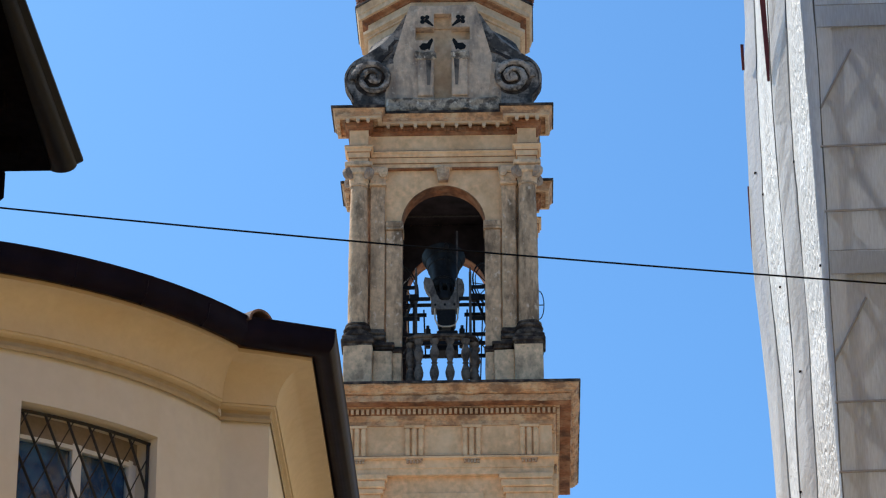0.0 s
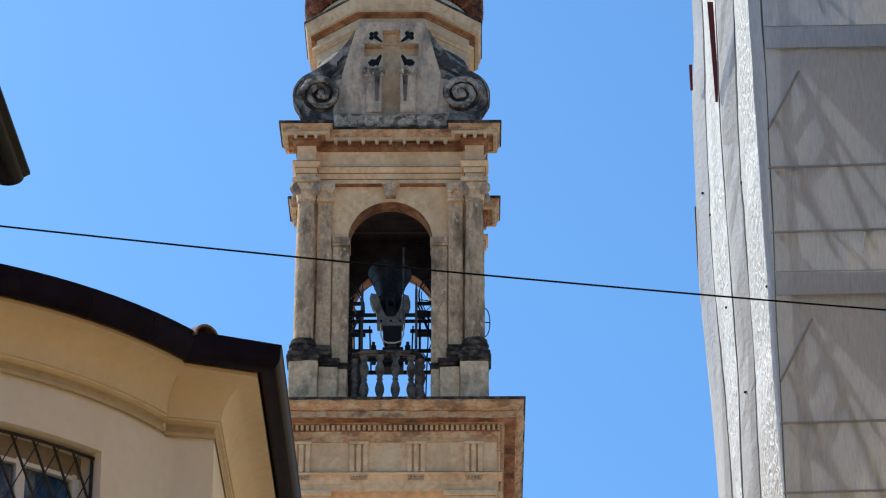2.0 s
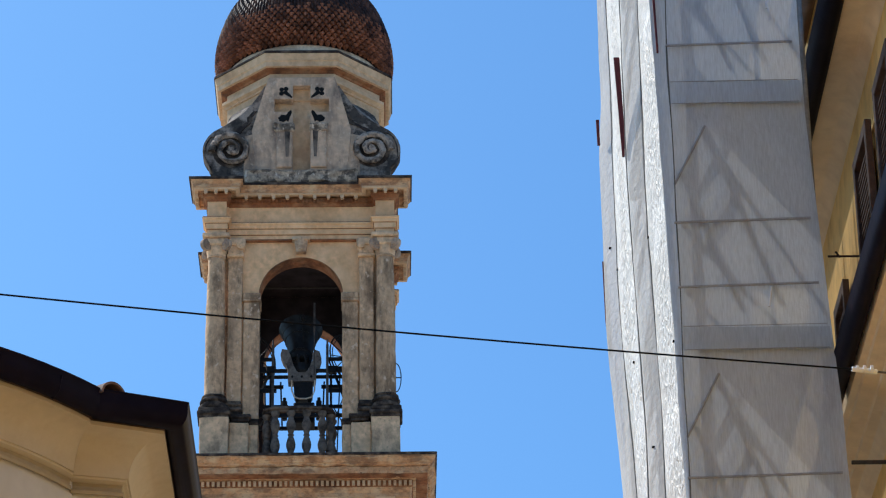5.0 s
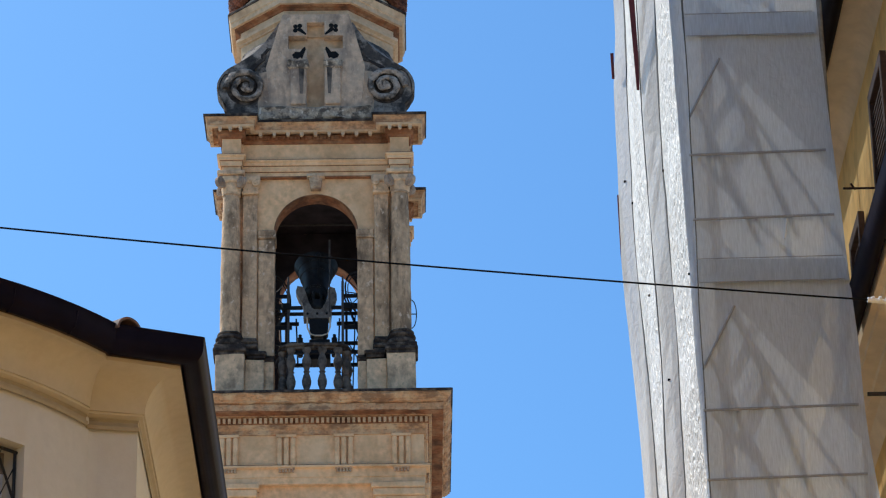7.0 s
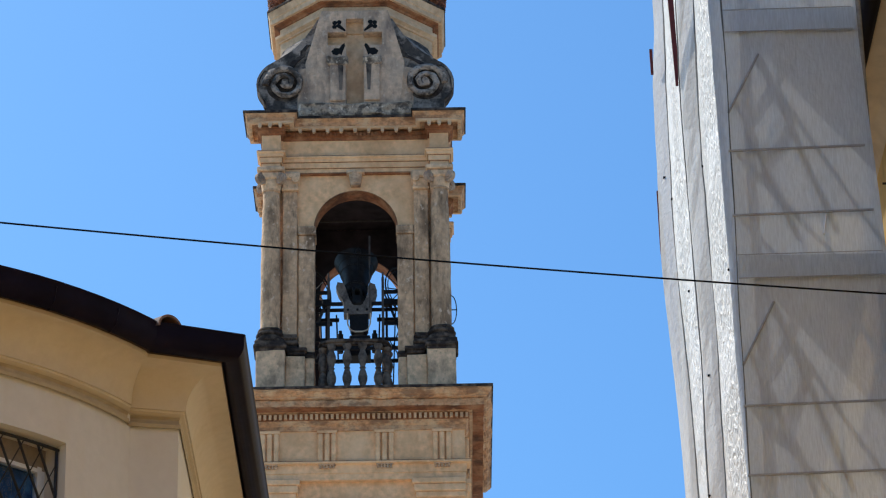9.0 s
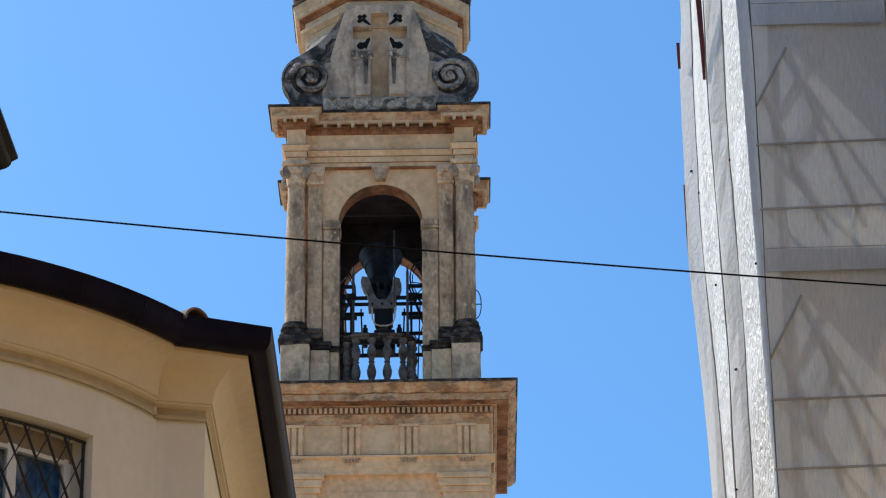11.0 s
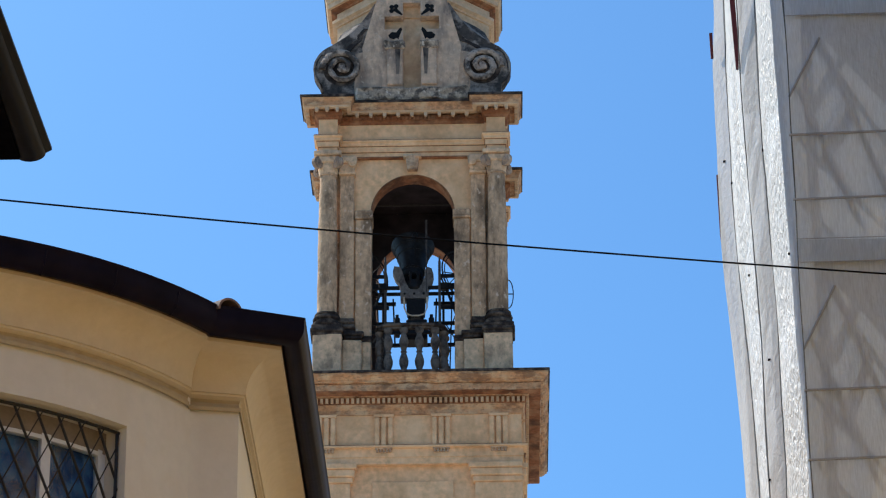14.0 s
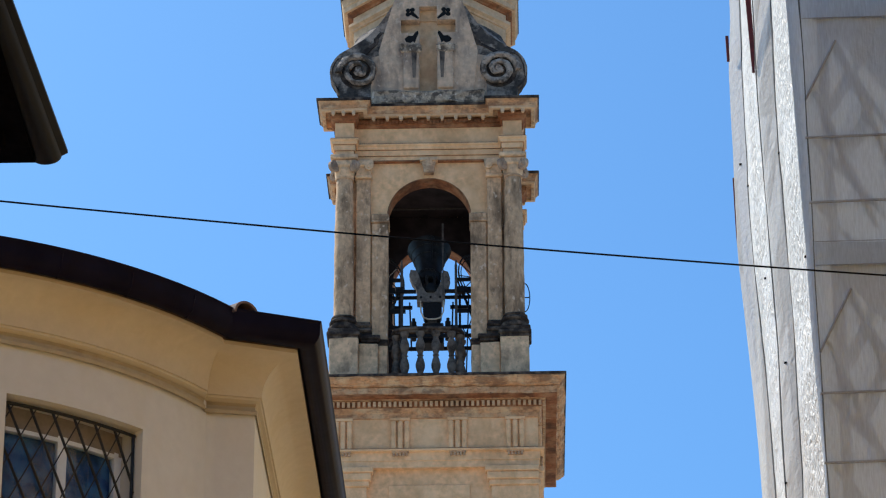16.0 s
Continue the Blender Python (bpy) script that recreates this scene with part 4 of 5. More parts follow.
# ---- bell, standing mouth upwards, and its iron stand ----
def build_bell():
    bell = thing("church_bell", "dark bronze church bell swung mouth upwards in the belfry", "bell", (TX, 63.85, 0))
    bm = bmesh.new()
    prof = [(0.02, 31.46), (0.14, 31.47), (0.20, 31.50), (0.222, 31.57), (0.238, 31.70), (0.258, 31.84), (0.29, 31.98), (0.33, 32.12), (0.375, 32.24), (0.425, 32.32), (0.44, 32.36),
            (0.42, 32.37), (0.36, 32.28), (0.29, 32.12), (0.25, 31.98), (0.22, 31.75), (0.02, 31.60)]
    lathe(bm, prof, 0, 0, 36)
    for z, r in ((31.62, 0.23), (31.66, 0.234), (32.04, 0.308), (32.20, 0.36)):
        lathe(bm, [(r - 0.01, z - 0.016), (r + 0.01, z), (r - 0.003, z + 0.016)], 0, 0, 36)
    bmesh.ops.rotate(bm, verts=bm.verts, cent=(0, 0, 31.2), matrix=Matrix.Rotation(radians(-20), 3, "X"))
    bmesh.ops.scale(bm, verts=bm.verts, vec=(1.06, 1.06, 1.12), space=Matrix.Translation((0, 0, -31.46)))
    bmesh.ops.translate(bm, verts=bm.verts, vec=(-0.04, 0, -0.07))
    part("bell_body", bm, BRONZE, bell, smooth=True)
    bm = bmesh.new()
    for a in range(6):
        t = a * math.pi / 3
        pts = [(0.15 * math.cos(t) * k, 0.15 * math.sin(t) * k, z) for k, z in ((0.9, 31.49), (1.15, 31.40), (1.0, 31.30), (0.8, 31.2), (0.6, 31.08))]
        tube(bm, pts, 0.035)
    lathe(bm, [(0.16, 31.08), (0.19, 31.12), (0.17, 31.30), (0.08, 31.34)], 0, 0, 16)
    part("bell_crown", bm, BRONZE, bell)
    # the headstock: a grey plate with two raised horns
    bm = bmesh.new()
    pts = [(-0.29, 30.87), (0.28, 30.87), (0.30, 31.00), (0.285, 31.12), (0.37, 31.26), (0.41, 31.42), (0.37, 31.56), (0.27, 31.60), (0.22, 31.50), (0.22, 31.36), (0.17, 31.22), (0.10, 31.10), (-0.10, 31.10),
           (-0.17, 31.22), (-0.21, 31.36), (-0.25, 31.50), (-0.30, 31.60), (-0.42, 31.62), (-0.45, 31.50), (-0.40, 31.36), (-0.33, 31.26), (-0.29, 31.14)]
    prism(bm, pts, lambda u, v, w: (u, w, v), -0.14, 0.14)
    part("headstock", bm, HEADSTOCK, bell, "grey steel headstock with raised horns")
    for x in (-0.2, 0.0, 0.2):
        bm = bmesh.new()
        rod(bm, (x, -0.165, 30.97), (x, -0.13, 30.97), 0.025, 8)
        part("bolt", bm, IRON, bell)
    bm = bmesh.new()
    rod(bm, (-0.85, 0, 31.03), (0.85, 0, 31.03), 0.04, 12)
    part("axle", bm, IRON, bell)
    bm = bmesh.new()
    rod(bm, (0.02, 0, 31.60), (0.02, -0.02, 32.40), 0.02, 8)
    lathe(bm, [(0.01, 32.30), (0.06, 32.36), (0.06, 32.42), (0.01, 32.48)], 0.02, -0.02, 12)
    part("clapper", bm, IRON, bell)
    bm = bmesh.new()
    box(bm, 0.245, 0.285, -0.30, -0.27, 31.95, 32.62)
    rod(bm, (0.265, -0.285, 30.95), (0.265, -0.285, 31.95), 0.012, 8)
    part("striker_bar", bm, STEEL_GREY, bell, "pale steel striker bar")


def build_bell_frame():
    fr = thing("iron_bell_stand", "dark painted iron stand carrying the bell", "bell stand", (TX, 63.85, 28.37))
    def P(x, y, z):
        return (x, y, z - 28.37)

    def bar(name, a, b, r, mat=IRON):
        bm = bmesh.new()
        rod(bm, P(*a), P(*b), r, 6)
        return part(name, bm, mat, fr)
    for x in (-0.60, 0.54):
        bm = bmesh.new()
        box(bm, x - 0.028, x + 0.028, -0.36, -0.30, 0, 31.62 - 28.37)
        rod(bm, P(x, -0.33, 31.60), P(x, -0.33, 31.74), 0.02, 8)
        part("post", bm, STEEL_GREY, fr, "grey steel upright")
        bar("post", (x * 1.12, 0.35, 28.37), (x * 1.12, 0.35, 31.34), 0.026)
    for s in (-1, 1):
        for z, x0, x1, y in ((31.38, 0.56, 1.12, 0.33), (31.30, 0.56, 1.12, -0.30), (31.02, 0.30, 1.12, -0.33), (30.96, 0.40, 1.12, 0.35), (30.56, 0.52, 1.12, -0.33), (30.50, 0.30, 1.12, 0.35)):
            bm = bmesh.new()
            a, b = sorted((s * x0, s * x1))
            box(bm, a, b, y - 0.025, y + 0.025, z - 28.37 - 0.036, z - 28.37 + 0.036)
            part("cross_beam", bm, IRON, fr)
    for y in (-0.33, 0.33):
        bm = bmesh.new()
        box(bm, -1.12, 1.12, y - 0.03, y + 0.03, 29.96 - 28.37, 30.03 - 28.37)
        part("cross_beam", bm, IRON, fr)
    for s in (-1, 1):
        bar("stay", (s * 0.70, 0.25, 28.37), (s * 0.80, 0.25, 31.3), 0.016)
        bar("stay", (s * 0.42, 0.4, 29.98), (s * 0.46, 0.4, 31.1), 0.02)
        bar("brace", (s * 0.58, -0.3, 31.25), (s * 1.02, -0.3, 30.0), 0.02)
        bar("brace", (s * 0.66, -0.25, 31.1), (s * 1.06, -0.25, 30.05), 0.014)
        bar("brace", (s * 0.62, 0.3, 30.0), (s * 0.98, 0.3, 31.0), 0.013)
        bar("brace", (s * 0.60, 0.3, 30.56), (s * 0.90, 0.3, 30.02), 0.013)
        # bearing block on the beam
        bm = bmesh.new()
        a, b = sorted((s * 0.56, s * 0.74))
        box(bm, a, b, -0.38, -0.22, 30.97 - 28.37, 31.12 - 28.37, 0.015)
        part("bearing_block", bm, IRON, fr)
        # the ringing wheel beside each bearing
        for rx, rz, thick in ((0.34, 0.50, 0.018), (0.29, 0.42, 0.011)):
            bm = bmesh.new()
            c = (s * 0.93, 0.30, 31.62)
            rim = [P(c[0] + rx * math.cos(t), c[1] + rx * math.cos(t), c[2] + rz * math.sin(t)) for t in [2 * math.pi * i / 28 for i in range(29)]]
            tube(bm, rim, thick, 6)
            wheel = part("wheel_rim", bm, IRON, fr)
            if rx > 0.3:
                for k in range(5):
                    bm = bmesh.new()
                    t = math.pi * k / 5 + 0.2
                    d = (rx * math.cos(t), rx * math.cos(t), rz * math.sin(t))
                    rod(bm, P(c[0] - d[0], c[1] - d[1], c[2] - d[2]), P(c[0] + d[0], c[1] + d[1], c[2] + d[2]), 0.011, 6)
                    part("spoke", bm, IRON, wheel)
    # drive housing below the bell with its pale loop, on two hangers
    bm = bmesh.new()
    prism(bm, [(-0.17, 30.84), (0.23, 30.84), (0.22, 30.58), (0.16, 30.48), (-0.10, 30.48), (-0.16, 30.58)], lambda u, v, w: P(u, w, v), -0.16, 0.2)
    part("drive_housing", bm, IRON, fr, "black drive housing")
    bm = bmesh.new()
    tube(bm, [P(x, -0.2, z) for x, z in ((-0.21, 30.86), (-0.205, 30.62), (-0.15, 30.48), (-0.05, 30.44), (0.10, 30.44), (0.22, 30.48), (0.27, 30.62), (0.275, 30.86))], 0.017, 6)
    part("loop", bm, PALE, fr, "pale bent loop")
    bm = bmesh.new()
    box(bm, -0.17, 0.27, -0.2, 0.25, 29.90 - 28.37, 30.36 - 28.37, 0.02)
    box(bm, -0.13, -0.07, -0.03, 0.03, 30.3 - 28.37, 30.5 - 28.37)
    box(bm, 0.13, 0.19, -0.03, 0.03, 30.3 - 28.37, 30.5 - 28.37)
    part("motor_box", bm, IRON, fr, "black motor box")
    for s in (-1, 1):
        bm = bmesh.new()
        rod(bm, P(s * 0.36, -0.1, 30.0), P(s * 0.36, -0.1, 30.42), 0.06, 10)
        rod(bm, P(s * 0.36, -0.1, 30.42), P(s * 0.36, -0.1, 30.50), 0.035, 8)
        part("damper", bm, IRON, fr)


build_bell()
build_bell_frame()


def build_tower_cable():
    bm = bmesh.new()
    pts = []
    for i in range(17):
        t = -math.pi / 2 + math.pi * i / 16
        pts.append((TX + 1.98 + 0.11 * math.cos(t), 64.4, 31.25 + 0.33 * math.sin(t)))
    tube(bm, pts, 0.011, 6)
    rod(bm, (TX + 1.90, 64.4, 31.25), (TX + 2.09, 64.4, 31.25), 0.012, 6)
    rod(bm, (TX + 1.90, 64.4, 31.58), (TX + 1.99, 64.4, 31.58), 0.012, 6)
    rod(bm, (TX + 1.90, 64.4, 30.92), (TX + 1.99, 64.4, 30.92), 0.012, 6)
    tagged(part("iron_hoop", bm, IRON), "thin dark iron hoop on the flank of the tower", "hoop")


build_tower_cable()


# ---- building with the bowed corner ----
CX, CY = -4.94, 23.79
house = thing("yellow_corner_house", "pale yellow plastered house with a bowed corner and coved eaves", "house", (0, 0, 0))


def layered(path_of, layers):
    """A strip between plan lines at several (offset, z)."""
    bm = bmesh.new()
    rows = [[bm.verts.new((x, y, z)) for x, y in path_of(o)] for o, z in layers]
    n = min(len(r) for r in rows)
    for a, b in zip(rows, rows[1:]):
        a, b = a[-n:], b[-n:]
        for i in range(n - 1):
            bm.faces.new((a[i], a[i + 1], b[i + 1], b[i]))
    return bm


def fixed_path(off):
    """The plan of the house front at an offset, always with the same number of points."""
    r = 3.08 + off
    pts = []
    mitre = (-2.27 + 0.55 * off, 22.33 - 1.15 * off)
    last = math.atan2(mitre[0] - CX, CY - mitre[1]) - 0.012
    for i in range(41):
        a = radians(-60) + (last - radians(-60)) * i / 40
        pts.append((CX + r * math.sin(a), CY - r * math.cos(a)))
    pts.append(mitre)
    slip = 0.025 * min(1, max(0, off) / 0.04) * max(0, min(1, (0.47 - off) / 0.12))
    pts.append((-1.89 - slip + 1.04 * off, 22.40 - 0.77 * off))
    pts.append((-1.89 - slip + 1.04 * off, 26.0))
    pts.append((-1.89 - slip + 1.04 * off, 34.0))
    return pts


WA, WB = radians(28.0), radians(48.7)       # the window's sides, as angles round the bow
WZ0, WZ1 = 9.15, 10.63


def build_house():
    # curved wall with the window cut through, in strips with a thickness
    r, t = 3.08, 0.34
    bm = bmesh.new()

    def strip(a0, a1, z0, z1, n):
        for i in range(n):
            b0, b1 = a0 + (a1 - a0) * i / n, a0 + (a1 - a0) * (i + 1) / n
            v = [bm.verts.new((CX + rr * math.sin(b), CY - rr * math.cos(b), z)) for rr in (r, r - t) for b in (b0, b1) for z in (z0, z1)]
            sides = [(0, 1, 3, 2), (4, 6, 7, 5), (0, 2, 6, 4), (1, 5, 7, 3)]
            if i == 0:
                sides.append((0, 4, 5, 1))
            if i == n - 1:
                sides.append((2, 3, 7, 6))
            for q in sides:
                bm.faces.new([v[k] for k in q])
    a_end = math.atan2(-2.27 - CX, CY - 22.33)
    strip(radians(-60), WA, 0, 11.4, 60)
    strip(WA, WB, 0, WZ0, 16)
    strip(WA, WB, WZ1, 11.4, 16)
    strip(WB, a_end, 0, 11.4, 6)
    bmesh.ops.remove_doubles(bm, verts=bm.verts, dist=0.0005)
    part("bowed_wall", bm, YELLOW, house)
    bm = bmesh.new()
    prism(bm, [(-2.27, 22.33), (-1.89, 22.40), (-1.89, 34.0), (-2.2, 34.0), (-2.2, 22.75), (-2.5, 22.62)], lambda u, v, w: (u, v, w), 0, 11.4)
    part("side_wall", bm, YELLOW, house)
    # the wall eases round from the bow into the pier
    bm = bmesh.new()
    b0, b1, b2 = [Vector(p) for p in ((CX + 3.0798 * math.sin(radians(59.4)), CY - 3.0798 * math.cos(radians(59.4))), (-2.270, 22.330), (-2.17, 22.3485))]
    ease_line = [b0 * (1 - k) ** 2 + b1 * 2 * k * (1 - k) + b2 * k * k for k in [i / 12 for i in range(13)]]
    prism(bm, [tuple(p) for p in ease_line] + [(-2.1, 22.5), (-2.5, 22.6)], lambda u, v, w: (u, v, w), 0.0, 10.972)
    part("corner_fillet", bm, YELLOW, house, smooth=True)
    # moulding and cove
    for name, mat, layers in (("lower_moulding", MOULD, [(0.0, 11.005), (0.018, 11.005), (0.020, 10.984), (0.034, 10.982), (0.038, 10.99), (0.038, 11.012), (0.030, 11.018), (0.006, 11.026), (0.003, 11.055), (0.026, 11.076), (0.0, 11.078)]),
                              ("upper_moulding", YELLOW_TRIM, [(0.0, 11.072), (0.028, 11.072), (0.040, 11.078), (0.060, 11.088), (0.062, 11.105), (0.0, 11.105)])):
        part(name, layered(fixed_path, layers), mat, house, smooth=True)
    cove = [(0.05, 11.105)]
    for i in range(11):
        a = math.pi / 2 * i / 10
        cove.append((0.075 + 0.24 * (1 - math.cos(a)), 11.105 + 0.265 * math.sin(a)))
    cove += [(0.33, 11.37), (0.33, 11.40), (0.0, 11.41)]
    part("cove", layered(fixed_path, cove), YELLOW_TRIM, house, "ochre plaster cove under the eaves", smooth=True)
    # gutter: a half-round trough with a rolled lip
    gut = []
    for i in range(13):
        a = math.pi * i / 12
        gut.append((0.395 - 0.078 * math.cos(a), 11.495 - 0.112 * math.sin(a)))
    gut += [(0.474, 11.555), (0.482, 11.568), (0.476, 11.576), (0.462, 11.56), (0.458, 11.50)]
    gut += [(0.395 + 0.063 * math.cos(math.pi * i / 8), 11.495 - 0.095 * math.sin(math.pi * i / 8)) for i in range(9)]
    trough = part("gutter", layered(fixed_path, gut), GUTTER, house, "dark brown metal gutter", smooth=True)
    # roof behind it
    part("roof", layered(fixed_path, [(0.43, 11.50), (0.42, 11.535), (-1.2, 11.95), (-1.6, 11.9), (-1.6, 11.42), (0.3, 11.415), (0.43, 11.50)]), TILE, house, "clay tiled roof")
    # bracket straps
    for a in (12, 22, 31, 40, 49):
        t = radians(a)
        bm = bmesh.new()
        pts = [(CX + (3.08 + o) * math.sin(t), CY - (3.08 + o) * math.cos(t), z) for o, z in ((0.315, 11.49), (0.335, 11.42), (0.395, 11.378), (0.455, 11.42), (0.478, 11.53))]
        tube(bm, pts, 0.0075, 6)
        part("gutter_strap", bm, GUTTER, trough)


def cyl(a, r, z):
    return (CX + r * math.sin(a), CY - r * math.cos(a), z)


def build_window():
    w = thing("window_1", "barred window with white frame and a diamond iron grille", "window", (0, 0, 0), kind="structure")
    n = 8
    # frame set deep in the reveal
    bm = bmesh.new()

    def curved(bm, a0, a1, r0, r1, z0, z1, n=6):
        for i in range(n):
            b0, b1 = a0 + (a1 - a0) * i / n, a0 + (a1 - a0) * (i + 1) / n
            v = [bm.verts.new(cyl(b, rr, z)) for rr in (r0, r1) for b in (b0, b1) for z in (z0, z1)]
            for q in ((0, 1, 3, 2), (4, 6, 7, 5), (0, 2, 6, 4), (1, 5, 7, 3), (0, 4, 5, 1), (2, 3, 7, 6)):
                bm.faces.new([v[k] for k in q])
    mid = (WA + WB) / 2
    curved(bm, WA, WA + 0.012, 2.80, 2.86, WZ0, WZ1)
    curved(bm, WB - 0.012, WB, 2.80, 2.86, WZ0, WZ1)
    curved(bm, WA, WB, 2.80, 2.86, WZ0, WZ0 + 0.07)
    fr = part("window_frame", bm, WHITE_FRAME, w, "white painted frame")
    # head of the frame, its shade put into a grey-brown colour
    bm = bmesh.new()
    curved(bm, WA, WB, 2.79, 2.865, WZ1 - 0.16, WZ1 + 0.02)
    part("blind_box", bm, HEAD_SHADE, w, "frame head over the panes, coloured as in shade")
    for a0, a1 in ((WA + 0.012, mid), (mid, WB - 0.012)):
        bm = bmesh.new()
        curved(bm, a0, a0 + 0.013, 2.82, 2.87, WZ0 + 0.07, WZ1 - 0.14, 1)
        curved(bm, a1 - 0.013, a1, 2.82, 2.87, WZ0 + 0.07, WZ1 - 0.14, 1)
        curved(bm, a0 + 0.013, a1 - 0.013, 2.82, 2.87, WZ1 - 0.185, WZ1 - 0.155, 4)
        curved(bm, a0 + 0.013, a1 - 0.013, 2.82, 2.87, WZ0 + 0.07, WZ0 + 0.13, 4)
        sash = part("sash", bm, WHITE_FRAME, w)
        bm = bmesh.new()
        curved(bm, a0 + 0.011, a1 - 0.011, 2.838, 2.844, WZ0 + 0.10, WZ1 - 0.16, 4)
        pane = part("pane", bm, GLASS, sash)
        pane.visible_shadow = False
        # blue sheet added behind the glass to give the panes their blue
        bm = bmesh.new()
        curved(bm, a0, a1, 2.79, 2.795, WZ0, WZ1 - 0.1, 6)
        part("curtain", bm, BACKING, w, "blue sheet added behind the panes")
    # iron grille: flat bars crossing in diamonds
    bm = bmesh.new()
    ra = 3.0
    rod_pts = [cyl(WA + (WB - WA) * i / 10, ra, WZ1 - 0.035) for i in range(11)]
    tube(bm, rod_pts, 0.012, 6)
    for a in (WA + 0.006, WB - 0.006):
        rod(bm, cyl(a, ra, WZ0), cyl(a, ra, WZ1 - 0.03), 0.012, 6)
    grille = part("grille", bm, GRILLE, w, "black iron diamond grille")
    width = (WB - WA)
    cells = 6.3
    step = width / cells
    tall = 0.35
    for s in (-1, 1):
        for k in range(-8, 16):
            pts = []
            for i in range(25):
                z = WZ0 + (WZ1 - 0.035 - WZ0) * i / 24
                a = WA + (k + 0.35) * step + s * (z - WZ0) / tall * step
                if WA <= a <= WB:
                    pts.append(cyl(a, ra + 0.008 * s, z))
            if len(pts) > 1:
                bm = bmesh.new()
                tube(bm, [pts[0], pts[len(pts) // 2], pts[-1]] if len(pts) > 2 else pts, 0.0075 - 0.0025 * s, 6)
                part("bar", bm, GRILLE, grille)


build_house()
build_window()


def build_ridge_tile(x, y, turn):
    """A half-round clay tile lying on the edge of the roof."""
    bm = bmesh.new()
    n = 12
    rows = []
    for k, (rad, thick) in enumerate(((0.105, 0.016), (0.085, 0.016))):
        for r in (rad, rad - thick):
            rows.append([bm.verts.new((r * math.cos(math.pi * i / n), -0.06 + k * 0.44, r * math.sin(math.pi * i / n) + k * 0.09)) for i in range(n + 1)])
    o0, i0, o1, i1 = rows
    for a, b in ((o0, o1), (i1, i0), (i0, o0), (o1, i1)):
        for i in range(n):
            bm.faces.new((a[i], a[i + 1], b[i + 1], b[i]))
    for a, b, c, d in ((o0[0], o1[0], i1[0], i0[0]), (o0[n], i0[n], i1[n], o1[n])):
        bm.faces.new((a, b, c, d))
    ob = part("roof_tile", bm, TILE, None, smooth=True)
    ob.matrix_world = pose(x, y, 11.53, 0, 0, turn)
    return tagged(ob, "half-round clay tile at the edge of the roof", "roof tile")


build_ridge_tile(-1.950, 21.85, 38)


# ---- dark eaves of the nearer house ----
def build_dark_house():
    h = thing("dark_eaved_house", "house with deep dark timber eaves and a metal gutter", "house", (0, 0, 0))
    bm = bmesh.new()
    box(bm, -9.0, -3.35, 4.0, 16.6, 0, 10.3)
    part("wall", bm, OCHRE, h)
    bm = bmesh.new()
    # sloping roof slab with an oversailing eave that turns at the corner
    pts = [(-2.78, 10.45), (-2.70, 10.50), (-8.0, 12.2), (-8.0, 12.0)]
    prism(bm, pts, lambda u, v, w: (u, w, v), 4.0, 17.1)
    part("roof", bm, TILE, h)
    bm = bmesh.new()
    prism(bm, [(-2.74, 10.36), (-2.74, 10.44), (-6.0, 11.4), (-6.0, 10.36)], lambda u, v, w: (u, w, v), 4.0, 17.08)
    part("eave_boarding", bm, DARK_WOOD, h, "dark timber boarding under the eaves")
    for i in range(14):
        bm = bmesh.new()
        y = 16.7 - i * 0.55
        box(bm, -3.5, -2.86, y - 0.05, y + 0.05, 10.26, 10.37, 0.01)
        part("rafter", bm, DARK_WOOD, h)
    bm = bmesh.new()
    prof = [(-2.68 - 0.09 * math.cos(math.pi * i / 10), 10.42 - 0.055 * math.sin(math.pi * i / 10)) for i in range(11)]
    prof += [(-2.555, 10.44), (-2.555, 10.455), (-2.585, 10.455), (-2.59, 10.42)] + [(-2.68 + 0.07 * math.cos(math.pi * i / 6), 10.42 - 0.04 * math.sin(math.pi * i / 6)) for i in range(7)]
    # the gutter swings very slightly out along the street
    prism(bm, prof, lambda u, v, w: (u - 0.006 - 0.040 * (17.1 - w), w, v), 4.0, 17.12)
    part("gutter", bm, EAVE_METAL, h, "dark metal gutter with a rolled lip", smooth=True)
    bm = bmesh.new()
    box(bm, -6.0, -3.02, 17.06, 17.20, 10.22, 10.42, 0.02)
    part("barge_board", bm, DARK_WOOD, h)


build_dark_house()


# ---- scaffold wrapped in netting, and the ochre house behind it ----
SX0, SX1, SY0, SY1, STOP = 2.09, 3.15, 21.0, 26.4, 18.4
scaffold = thing("scaffold", "building scaffold wrapped in pale grey protective netting", "scaffold", (0, 0, 0))


def ease(k):
    k = max(0.0, min(1.0, k))
    return k * k * (3 - 2 * k)


def fold_bounds(z, depth):
    """How far over the folds of the street netting stand, as x over y, from the corner to the far edge."""
    h = 1.6 + (z - 1.6) * 22.0 / depth
    wob = [0.00045 * noise.noise(Vector((k * 3.7, h * 1.1, 2.0))) + 0.0002 * noise.noise(Vector((k * 5.1, h * 4.0, 4.0))) for k in range(5)]
    return (max(0.094, min(0.0992, 0.0955 + (14.0 - h) * 0.00098)) + wob[0],
            0.0905 + 0.0017 * ease((13.2 - h) / 2.2) + wob[1],
            0.0842 + 0.0026 * ease((13.4 - h) / 2.4) + wob[2],
            0.0795 + 0.0040 * ease((12.6 - h) / 2.4) + wob[3],
            0.0748 + 0.0048 * ease((12.2 - h) / 1.8) + 0.0012 * ease((h - 13.5) / 0.6) + wob[4] * 0.6)


